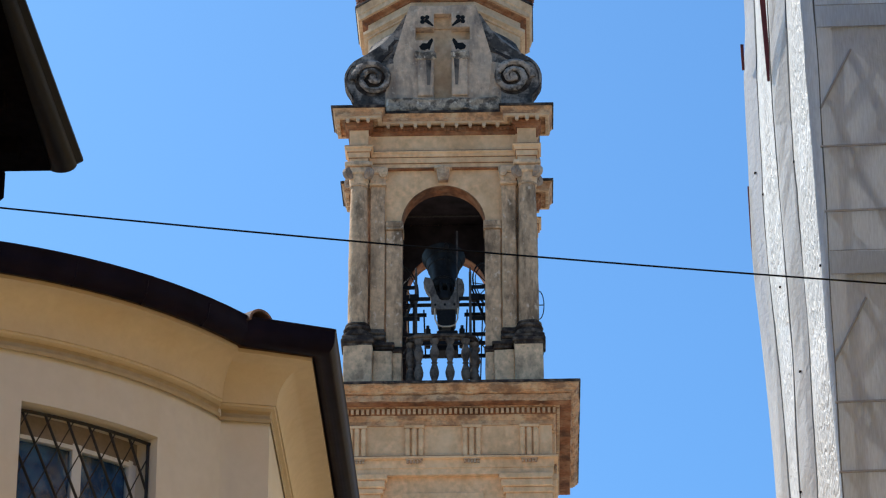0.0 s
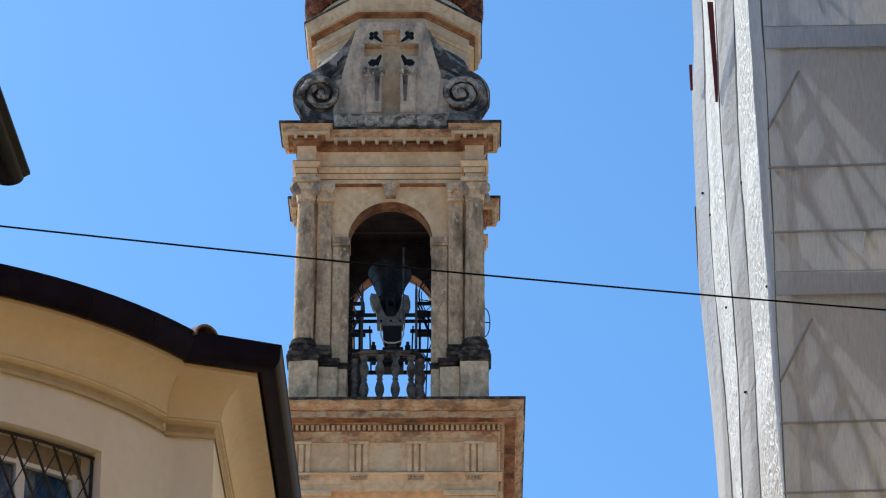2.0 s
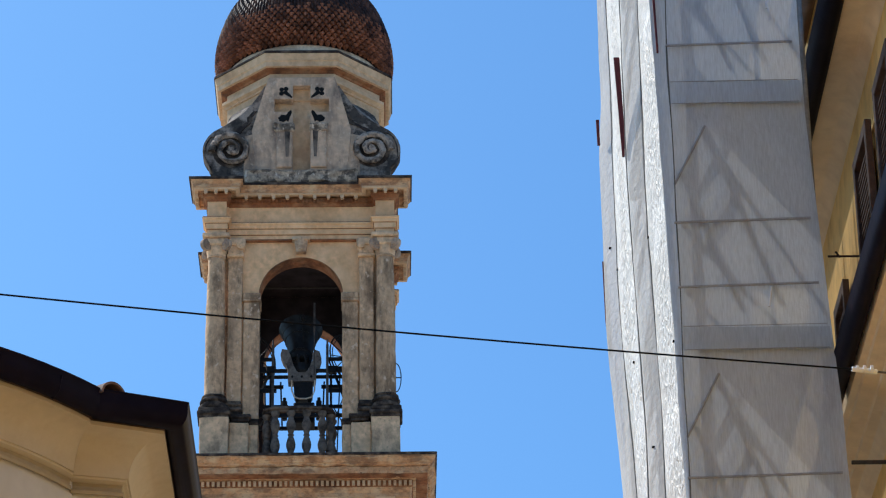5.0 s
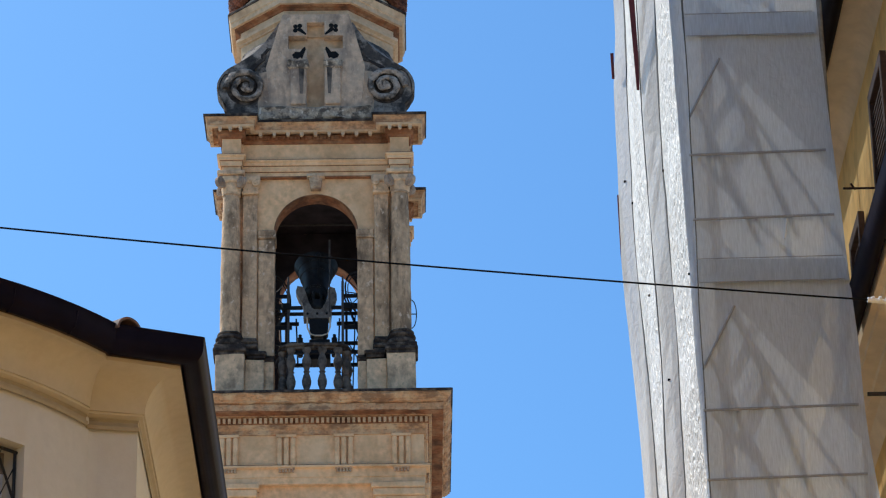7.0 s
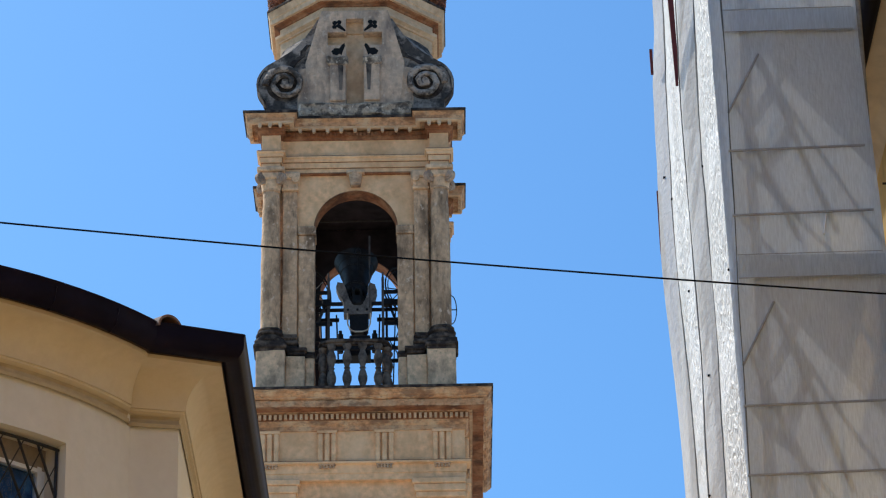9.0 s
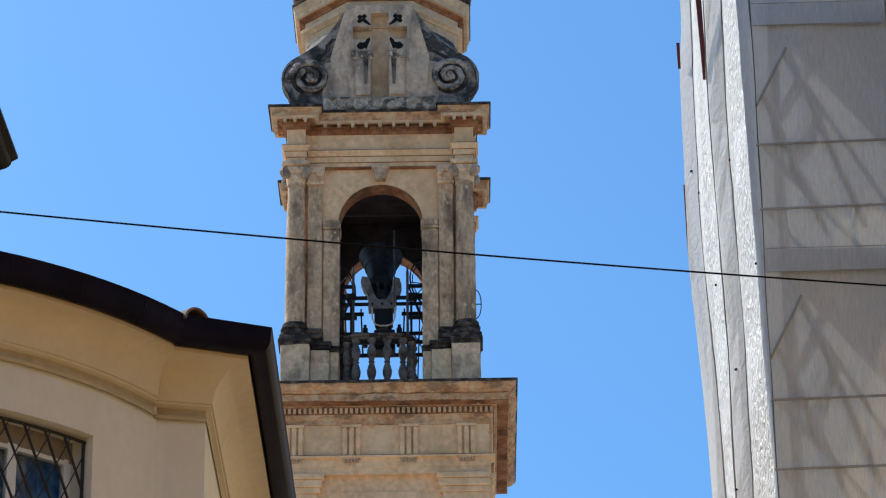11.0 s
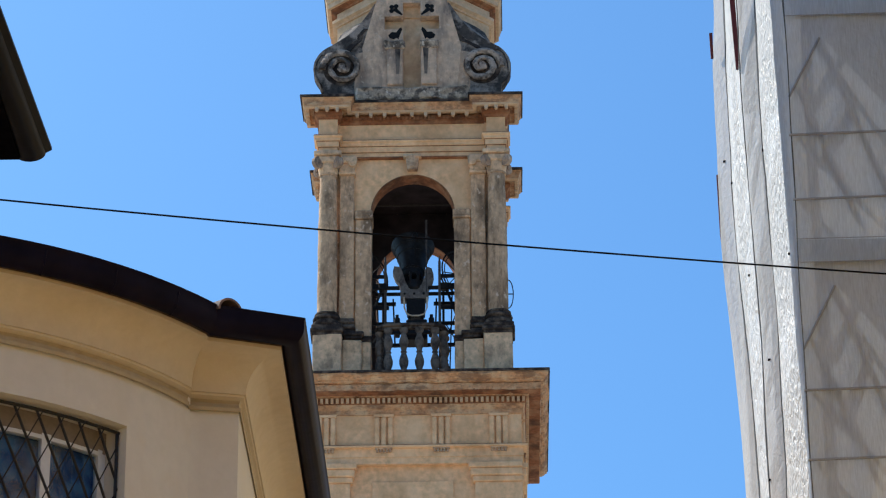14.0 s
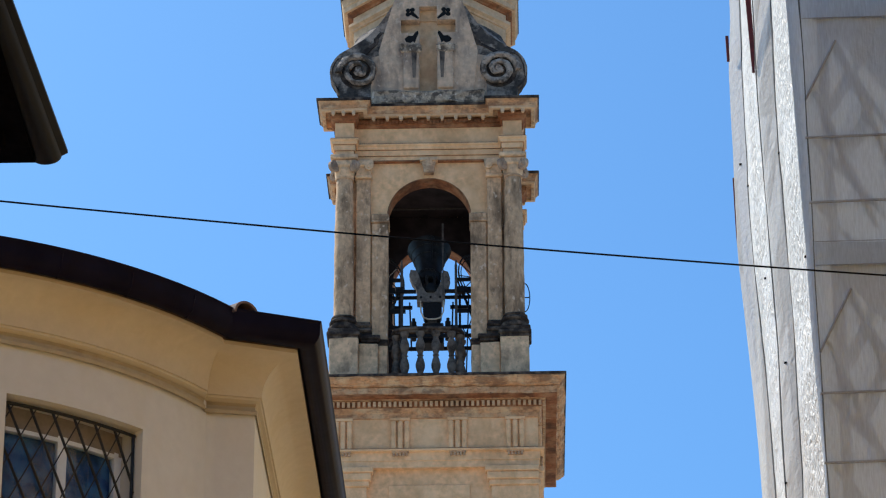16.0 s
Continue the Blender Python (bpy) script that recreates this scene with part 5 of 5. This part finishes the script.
def net_point(k, s, z):
    """A point of the k-th length of street netting, s from its near to its far edge."""
    rise = max(0.0, min(6.5, z - 9.0))
    first, third = 21.5 + 0.15 * rise, 0.55 + 0.125 * rise
    depths = (21.0, first, first + 0.2, first + 0.2 + third, first + 0.4 + third)
    y0, y1 = depths[k], depths[k + 1]
    x0 = (fold_bounds(z, y0)[k] + (0.0004 if k else 0.0)) * (y0 + (0.006 if k else 0.0))
    x1 = fold_bounds(z, y1)[k + 1] * y1
    turn = math.atan2(x0 - x1, y1 - y0)
    belly = (0.016 if k % 2 == 0 else 0.006) * math.sin(math.pi * s) * (1 + noise.noise(Vector((k * 7.7, z * 0.3, 3.0))))
    run = s * math.hypot(x0 - x1, y1 - y0)
    fine = (0.007 if k % 2 == 0 else 0.004) * noise.noise(Vector((run * 9.0 + k, z * 0.5, 9.0))) + 0.003 * noise.noise(Vector((run * 16.0, z * 3.0, 17.0)))
    off = belly + fine * min(1.0, 4 * s, 4 * (1 - s))
    return (x0 + (x1 - x0) * s - off * math.cos(turn), y0 + (0.006 if k else 0.0) * (1 - s) + (y1 - y0) * s - off * math.sin(turn), z)


def ribbon(bm, line, radii):
    """A dark strip of changing width, coloured as the shade in a fold."""
    for (p, q), (r0, r1) in zip(zip(line, line[1:]), zip(radii, radii[1:])):
        v = [bm.verts.new((c[0] + d, c[1] + e, c[2])) for c, r in ((p, r0), (q, r1)) for d, e in ((-r, 0), (0, -r), (r, 0), (0, r))]
        for i in range(4):
            bm.faces.new((v[i], v[(i + 1) % 4], v[4 + (i + 1) % 4], v[4 + i]))


def sheet(bm, point, nu, nz, z0, z1):
    grid = [[bm.verts.new(point(i / nu, z0 + (z1 - z0) * j / nz)) for i in range(nu + 1)] for j in range(nz + 1)]
    for p, q in zip(grid, grid[1:]):
        for i in range(nu):
            bm.faces.new((p[i], p[i + 1], q[i + 1], q[i]))


def end_edge(z):
    """The far side of the end netting, which spreads downwards."""
    return SX1 + max(-0.08, min(0.10, 0.065 - (z - 10.3) * 0.0477))


def build_scaffold():
    lifts = [z for z in [11.54 + 1.96 * k for k in range(-6, 4)] if z > 0]
    # standards
    for y in (SY0 + 0.05, SY0 + 2.65, SY1 - 0.1):
        for x in (SX0 + 0.06, SX1 - 0.06):
            bm = bmesh.new()
            rod(bm, (x, y, 0), (x, y, STOP), 0.024, 10)
            part("standard", bm, TUBE, scaffold)
    # decks with toe boards and guard rails, lift by lift
    for z in lifts:
        bm = bmesh.new()
        for k in range(3):
            x = SX0 + 0.10 + k * 0.29
            box(bm, x, x + 0.28, SY0 + 0.10, SY1 - 0.15, z - 0.05, z, 0.006)
        part("deck", bm, PLANK, scaffold, "grey metal scaffold deck")
        bm = bmesh.new()
        box(bm, SX0 + 0.06, SX1 - 0.07, SY0 + 0.03, SY0 + 0.05, z - 0.08, z + 0.10)
        part("toe_board", bm, PLANK, scaffold)
        for dz in (0.40, 0.91):
            bm = bmesh.new()
            rod(bm, (SX0 - 0.005, SY0 - 0.045, z + dz), (end_edge(z + dz) - 0.06, SY0 - 0.045, z + dz + 0.03), 0.010, 8)
            part("guard_rail", bm, NET_TUBE, scaffold)
            bm = bmesh.new()
            rod(bm, (SX0 + 0.05, SY0, z + dz), (SX0 + 0.05, SY1, z + dz), 0.021, 8)
            part("guard_rail", bm, TUBE, scaffold)
        bm = bmesh.new()
        rod(bm, (SX0 + 0.06, SY0 + 0.05, z - 0.05), (SX1 - 0.06, SY0 + 0.05, z - 0.05), 0.022, 8)
        part("transom", bm, TUBE, scaffold)
        # frame braces at the end bay
        bm = bmesh.new()
        rod(bm, (SX0 + 0.08, SY0 + 0.06, z + 1.28), (SX0 + 0.34, SY0 + 0.06, z + 1.80), 0.02, 8)
        part("knee_brace", bm, TUBE, scaffold)
        bm = bmesh.new()
        rod(bm, (SX1 - 0.08, SY0 + 0.06, z + 1.28), (SX1 - 0.34, SY0 + 0.06, z + 1.80), 0.02, 8)
        part("knee_brace", bm, TUBE, scaffold)
        bm = bmesh.new()
        rod(bm, (SX0 + 0.04, SY0 + 0.1, z + 1.9), (SX0 + 0.04, SY0 + 2.6, z + 0.1), 0.02, 8)
        part("diagonal_brace", bm, TUBE, scaffold)
        # diagonal bars added behind the netting for the dark slanting lines on it
        for x0, z0, x1, z1 in ((0.03, 1.35, 0.40, 0.30), (0.14, 1.90, 0.66, 0.36), (0.42, 1.30, 0.16, 0.72)):
            bm = bmesh.new()
            rod(bm, (SX0 + x0, SY0 + 0.025, z + z0), (SX0 + x1, SY0 + 0.025, z + z1), 0.02, 8)
            part("end_brace", bm, DARK_LINE, scaffold, "dark grey diagonal bar added for slanting lines on the netting")
    # end netting, facing down the street
    bm = bmesh.new()
    nx, nz = 26, 150
    grid = []
    for j in range(nz + 1):
        z = 0.4 + (STOP - 0.4) * j / nz
        row = []
        for i in range(nx + 1):
            k = i / nx
            x = SX0 + (end_edge(z) - SX0) * k
            edge = min(k, 1 - k) * 4
            d = 0.02 * noise.noise(Vector((x * 3, z * 0.7, 3.0))) + 0.010 * noise.noise(Vector((x * 12, z * 1.5, 5.0)))
            if k > 0.93:
                x += 0.045 * noise.noise(Vector((1.0, z * 0.9, 8.0))) * (k - 0.93) / 0.07
            row.append(bm.verts.new((x, SY0 - 0.02 + d * min(1, edge), z)))
        grid.append(row)
    for a, b in zip(grid, grid[1:]):
        for i in range(nx):
            bm.faces.new((a[i], a[i + 1], b[i + 1], b[i]))
    part("end_netting", bm, NET, scaffold, "translucent grey netting stretched over the scaffold end", smooth=True)
    # bands and rods added before the netting, for toe boards and tubes behind it
    for z in lifts:
        bm = bmesh.new()
        sheet(bm, lambda u, h: (SX0 + 0.012 + (end_edge(h) - SX0 - 0.032) * u, SY0 - 0.052 + 0.006 * noise.noise(Vector((u * 6, h * 4, 1.0))), h), 20, 4, z - 0.085, z + 0.085 + 0.015 * (z > 12))
        part("netting_lap", bm, NET_BAND, scaffold, "blue-grey band added before the netting for the toe board behind", smooth=True)
        for dz in (-0.09, 0.09):
            bm = bmesh.new()
            rod(bm, (SX0 + 0.015, SY0 - 0.056, z + dz), (end_edge(z) - 0.04, SY0 - 0.056, z + dz + 0.015), 0.003, 6)
            part("hem", bm, NET_TUBE, scaffold)
        bm = bmesh.new()
        rod(bm, (SX0 + 0.01, SY0 - 0.035, z - 0.74), (SX0 + 0.25, SY0 - 0.026, z - 0.26), 0.009, 8)
        part("knee_brace", bm, NET_TUBE, scaffold)
    # glints on the netting, put in as white rods
    for x0, z0, x1, z1 in ((2.742, 11.935, 2.719, 11.781), (2.84, 14.207, 2.84, 14.36)):
        bm = bmesh.new()
        rod(bm, (x0, SY0 - 0.05, z0), (x1, SY0 - 0.05, z1), 0.007, 8)
        part("tube_end", bm, INSULATOR, scaffold, "white rod added as a glint on the netting")
    # the corner, where the netting wraps round
    bm = bmesh.new()

    def wrap(u, z):
        x0 = fold_bounds(z, 21.0)[0] * 21.0
        x1 = SX0 + 0.005 + 0.012 * noise.noise(Vector((3.0, z * 1.2, 5.0)))
        return (x0 + (x1 - x0) * u, 21.0 - 0.035 * math.sin(u * math.pi * 0.5), z)
    sheet(bm, wrap, 6, 170, 0.4, STOP)
    part("corner_netting", bm, NET, scaffold, "netting wrapped round the scaffold corner", smooth=True)
    # dark strip along the corner seam, coloured as its shade
    bm = bmesh.new()
    line = [0.5 + (STOP - 0.6) * j / 120 for j in range(121)]
    ribbon(bm, [(wrap(1, z)[0] + 0.004, 20.955, z) for z in line], [0.004 + 0.005 * max(0, noise.noise(Vector((9.0, z * 1.5, 0.0)))) for z in line])
    part("lacing_cord", bm, DARK_LINE, scaffold, "dark strip coloured as shade in a fold of the netting")
    # street-side netting: lengths of net that overlap in upright folds
    for k in range(4):
        bm = bmesh.new()
        sheet(bm, lambda u, z: net_point(k, u, z), 22, 220, 0.4, STOP)
        # the lit copy goes on the creased folds that face the sun
        part("street_netting", bm, NET_CREASED_LIT if k in (0, 2) else NET_SIDE, scaffold, "pale netting hanging in upright folds", smooth=True)
        if k < 3:
            # shade between two folds, put in as a dark strip
            bm = bmesh.new()
            ribbon(bm, [(p[0] - 0.003, p[1] + 0.012, p[2]) for p in [net_point(k, 1.0, z) for z in line]],
                   [max(0.0015, 0.005 + 0.010 * noise.noise(Vector((k * 4.0, z * 0.9, 7.0)))) for z in line])
            part("lacing_cord", bm, DARK_LINE, scaffold, "dark strip coloured as shade in a fold of the netting")
    bm = bmesh.new()

    def back(u, z):
        x, y, z = net_point(3, 1.0, z)
        return (x + (SX0 - x) * u, y + (SY1 - y) * u, z)
    sheet(bm, back, 8, 170, 0.4, STOP)
    part("street_netting", bm, NET_SIDE, scaffold, "pale netting hanging in upright folds", smooth=True)


build_scaffold()


def build_scaffold_trim():
    # dark red boards showing in slits of the netting, and small ties
    def board(y, corners):
        bm = bmesh.new()
        prism(bm, corners, lambda u, v, w: (u * y, w, v), y - 0.012, y + 0.012)
        part("red_board", bm, RED_BAND, scaffold, "dark red board in a slit of the netting")
    board(22.42, [(0.0827, 13.78), (0.0836, 13.78), (0.0838, 14.05), (0.0832, 14.65), (0.0812, 14.65), (0.0820, 14.2)])
    board(23.9, [(0.0743, 14.69), (0.0752, 14.69), (0.0752, 14.92), (0.0741, 14.92)])
    board(23.9, [(0.0755, 12.78), (0.0766, 12.78), (0.0756, 13.62), (0.0743, 13.62), (0.0746, 13.1)])
    board(20.95, [(0.0963, 13.84), (0.0970, 13.84), (0.0962, 14.7), (0.0952, 14.7)])
    for k, at, z in ((0, 0.98, 12.9), (0, 0.02, 11.55), (1, 0.6, 11.15), (2, 0.97, 13.3), (1, 0.98, 10.2), (2, 0.4, 12.1), (3, 0.5, 13.6)):
        x, y, z = net_point(k, at, z)
        bm = bmesh.new()
        box(bm, x - 0.012, x + 0.008, y - 0.012, y + 0.010, z - 0.005, z + 0.005)
        part("cable_tie", bm, CABLE, scaffold)
    bm = bmesh.new()
    n = 24
    grid = [[bm.verts.new((SX0 + (SX1 - SX0) * i / 8, SY1 + 0.02 * noise.noise(Vector((i, j * 0.6, 2.0))), 0.4 + (STOP - 0.4) * j / n)) for i in range(9)] for j in range(n + 1)]
    for a, b in zip(grid, grid[1:]):
        for i in range(8):
            bm.faces.new((a[i], a[i + 1], b[i + 1], b[i]))
    part("far_netting", bm, NET, scaffold, smooth=True)


build_scaffold_trim()


def build_ochre_house():
    h = thing("ochre_house", "ochre plastered house with brown shutters and beige eaves", "house", (0, 0, 0))
    bm = bmesh.new()
    box(bm, 3.62, 12.0, -2.0, 25.4, 0, 14.02)
    part("wall", bm, OCHRE, h)
    bm = bmesh.new()
    box(bm, 4.05, 12.0, 22.8, 25.5, 14.0, 16.5)
    box(bm, 3.80, 12.0, 25.4, 40.0, 0, 20.0)
    part("taller_wall", bm, OCHRE, h)
    bm = bmesh.new()
    box(bm, 3.76, 12.2, 22.8, 25.4, 16.5, 16.62, 0.02)
    part("upper_soffit", bm, OCHRE, h)
    bm = bmesh.new()
    prof = [(3.69 - 0.08 * math.cos(math.pi * i / 8), 16.55 - 0.12 * math.sin(math.pi * i / 8)) for i in range(9)] + [(3.77, 16.7), (3.60, 16.66)]
    prism(bm, prof, lambda u, v, w: (u, w, v), 22.8, 25.4)
    part("upper_gutter", bm, SHUTTER, h, "dark brown gutter", smooth=True)
    # soffit with a soft cove against the wall
    bm = bmesh.new()
    pts = [(3.64, 13.93), (3.64, 14.20), (3.36, 14.20), (3.36, 14.06)]
    for i in range(1, 9):
        a = math.pi / 2 * i / 8
        pts.append((3.50 + 0.12 * math.sin(a), 14.06 - 0.12 * (1 - math.cos(a))))
    prism(bm, pts, lambda u, v, w: (u, w, v), -2.0, 25.3)
    part("soffit", bm, SOFFIT, h, "beige plaster soffit")
    bm = bmesh.new()
    prof = [(3.275 - 0.085 * math.cos(math.pi * i / 8), 14.08 - 0.10 * math.sin(math.pi * i / 8)) for i in range(9)] + [(3.36, 14.15), (3.18, 14.12)]
    prism(bm, prof, lambda u, v, w: (u, w, v), -2.0, 25.3)
    part("gutter", bm, GUTTER, h, "dark metal gutter", smooth=True)
    bm = bmesh.new()
    prism(bm, [(3.30, 14.16), (12.0, 16.2), (12.0, 14.21), (3.40, 14.10)], lambda u, v, w: (u, w, v), -2.0, 25.3)
    part("roof", bm, TILE, h)
    # lower eave over the ground-floor shops, seen from below
    bm = bmesh.new()
    pts = [(3.30, 11.40), (3.30, 11.30), (3.345, 11.29), (3.355, 11.265), (3.46, 11.25), (3.47, 11.225), (3.54, 11.21), (3.58, 11.14), (3.62, 11.10), (3.62, 11.40)]
    prism(bm, pts, lambda u, v, w: (u, w, v), -2.0, 24.2)
    low = part("lower_eave", bm, SOFFIT, h, "beige moulded lower eave")
    bm = bmesh.new()
    prof = [(3.225 - 0.065 * math.cos(math.pi * i / 8), 11.40 - 0.10 * math.sin(math.pi * i / 8)) for i in range(9)] + [(3.30, 11.48), (3.15, 11.44)]
    prism(bm, prof, lambda u, v, w: (u, w, v), -2.0, 21.55)
    part("lower_gutter", bm, GUTTER, low, "dark metal gutter", smooth=True)
    bm = bmesh.new()
    prism(bm, [(3.24, 11.46), (3.62, 11.58), (3.62, 11.40), (3.29, 11.40)], lambda u, v, w: (u, w, v), -2.0, 24.0)
    part("lower_roof", bm, TILE, low)
    bm = bmesh.new()
    rod(bm, (3.25, 21.2, 10.70), (3.64, 21.2, 10.70), 0.016, 8)
    part("stay_rod", bm, STEEL_GREY, h)
    bm = bmesh.new()
    rod(bm, (3.34, 22.2, 12.80), (3.64, 22.2, 12.80), 0.009, 8)
    rod(bm, (3.43, 22.2, 12.79), (3.40, 22.2, 12.84), 0.008, 6)
    part("wall_bracket", bm, SHUTTER, h)


def build_shutter(y0, y1, z0, z1, x):
    """An opened shutter folded back against the wall."""
    s = thing("window_shutter", "dark brown wooden shutter folded back against the ochre wall", "shutter", (x, y0, z0), group="shutters of the ochre house")
    w, t, hgt = y1 - y0, 0.05, z1 - z0
    bm = bmesh.new()
    for a, b in ((0, 0.07), (w - 0.07, w)):
        box(bm, -t, 0, a, b, 0, hgt, 0.004)
    for a, b in ((0, 0.09), (hgt / 2 - 0.04, hgt / 2 + 0.04), (hgt - 0.09, hgt)):
        box(bm, -t, 0, 0.07, w - 0.07, a, b, 0.004)
    part("shutter_frame", bm, SHUTTER, s)
    n = int((hgt - 0.2) / 0.055)
    for i in range(n):
        z = 0.1 + i * 0.055
        if abs(z - hgt / 2) < 0.06:
            continue
        bm = bmesh.new()
        box(bm, -0.030, -0.012, 0.07, w - 0.07, z, z + 0.050)
        for v in bm.verts:
            if v.co.z > z + 0.02:
                v.co.x += 0.010
        part("slat", bm, SHUTTER, s)
    for z in (0.25, hgt - 0.25):
        bm = bmesh.new()
        box(bm, -0.004, 0.03, w - 0.02, w + 0.03, z - 0.03, z + 0.03)
        part("hinge", bm, IRON, s)


build_ochre_house()
build_shutter(21.31, 22.03, 11.75, 13.48, 3.598)
build_shutter(20.15, 20.88, 11.75, 13.48, 3.598)
build_shutter(22.94, 23.53, 11.75, 12.98, 3.598)


# ---- overhead wire ----
def build_wire():
    w = thing("overhead_wire", "thin black cable strung across the street", "cable", (0, 0, 0))
    bm = bmesh.new()
    a, b = Vector((-3.36, 16.0, 9.655)), Vector((2.59, 16.587, 9.280))
    pts = []
    for i in range(41):
        k = i / 40
        p = a.lerp(b, k)
        p.z -= 0.03 * 4 * k * (1 - k)
        pts.append(tuple(p))
    tube(bm, pts, 0.0052, 6)
    part("cable", bm, CABLE, w)
    bm = bmesh.new()
    rod(bm, b + Vector((0.0, 0, 0)), b + Vector((0.14, 0.02, -0.01)), 0.014, 10)
    for k in (0.03, 0.07, 0.11):
        rod(bm, b + Vector((k - 0.008, 0, 0)), b + Vector((k + 0.008, 0, 0)), 0.019, 10)
    part("insulator", bm, INSULATOR, w, "white strain insulator")
    bm = bmesh.new()
    rod(bm, b + Vector((0.14, 0.02, -0.01)), Vector((3.64, 16.65, 9.18)), 0.006, 6)
    part("tie", bm, STEEL_GREY, w)


build_wire()


# ---- dome scales, last ----
def build_scales():
    """Overlapping round-ended scales: the ones towards the street apart, the others joined."""
    n = 80
    rows_z = []
    z = 38.46
    while z < 40.84:
        rows_z.append(z)
        z += 0.094 * max(0.12, math.cos(math.asin(min(1.0, (z - 39.0) / 1.87))))
    wide = 0.070
    me = bpy.data.meshes.new("scale")
    front = [(-wide, 0.12, 0.0), (0, 0.12, -0.02), (wide, 0.12, 0.0), (-wide * 0.92, 0.025, -0.035), (0, 0.010, -0.105), (wide * 0.92, 0.025, -0.035),
             (-wide * 0.50, -0.045, -0.070), (wide * 0.50, -0.045, -0.070), (0, -0.085, -0.125)]
    behind = [(-wide * 0.92, 0.025, 0.03), (-wide * 0.50, -0.045, 0.03), (0, -0.088, 0.03), (wide * 0.50, -0.045, 0.03), (wide * 0.92, 0.025, 0.03)]
    me.from_pydata([(u, w, v) for u, v, w in front + behind], [],
                   [(0, 3, 4, 1), (1, 4, 5, 2), (3, 6, 8, 4), (4, 8, 7, 5), (3, 9, 10, 6), (6, 10, 11, 8), (8, 11, 12, 7), (7, 12, 13, 5), (0, 9, 3), (2, 5, 13)])
    me.materials.append(SCALE)
    # shade where scales overlap is coloured in: the two upper faces are dark
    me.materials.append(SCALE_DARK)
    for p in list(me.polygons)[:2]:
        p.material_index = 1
    base_v = [v.co.copy() for v in me.vertices]
    base_f = [tuple(p.vertices) for p in me.polygons]
    verts, faces, dark_verts, dark_faces = [], [], [], []
    made = 0
    for j, z in enumerate(rows_z):
        r = dome_radius(z)
        slope = -math.asin(min(1.0, (z - 39.0) / 1.87))
        count = n
        for i in range(count):
            t = 2 * math.pi * (i + 0.5 * (j % 2)) / count
            size = r / 1.87
            m = Matrix.Rotation(t, 4, "Z") @ Matrix.Translation((0, -r, z)) @ Matrix.Rotation(-slope, 4, "X") @ Matrix.Rotation(random.uniform(-0.03, 0.03), 4, "Y") @ Matrix.Diagonal((size, 1, 1, 1))
            facing = abs((t + math.pi) % (2 * math.pi) - math.pi)
            # crown scales take the dark colour, with a ragged border lower on the right
            darker = z > 39.42 + 0.30 * noise.noise(Vector((t * 1.6, z, 3.0))) + 0.22 * noise.noise(Vector((t * 9, z * 6, 5.0))) - 0.15 * math.sin(t)
            if darker:
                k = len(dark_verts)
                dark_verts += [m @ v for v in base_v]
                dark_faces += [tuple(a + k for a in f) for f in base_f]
            elif made < 300 and facing < radians(50):
                ob = new("scale", me)
                ob.parent = dome
                ob.matrix_local = m
                made += 1
            else:
                k = len(verts)
                verts += [m @ v for v in base_v]
                faces += [tuple(a + k for a in f) for f in base_f]
    for vs, fs, mat, label in ((verts, faces, SCALE_REST, "brown pointed dome scales"), (dark_verts, dark_faces, SCALE_DARK, "dark scales of the dome's crown")):
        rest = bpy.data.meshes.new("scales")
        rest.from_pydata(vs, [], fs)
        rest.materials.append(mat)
        # the joined scales get the same shade-dark upper faces
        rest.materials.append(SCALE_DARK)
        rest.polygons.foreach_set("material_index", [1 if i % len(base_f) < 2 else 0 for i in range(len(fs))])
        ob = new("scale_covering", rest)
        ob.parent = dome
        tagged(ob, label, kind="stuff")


build_scales()
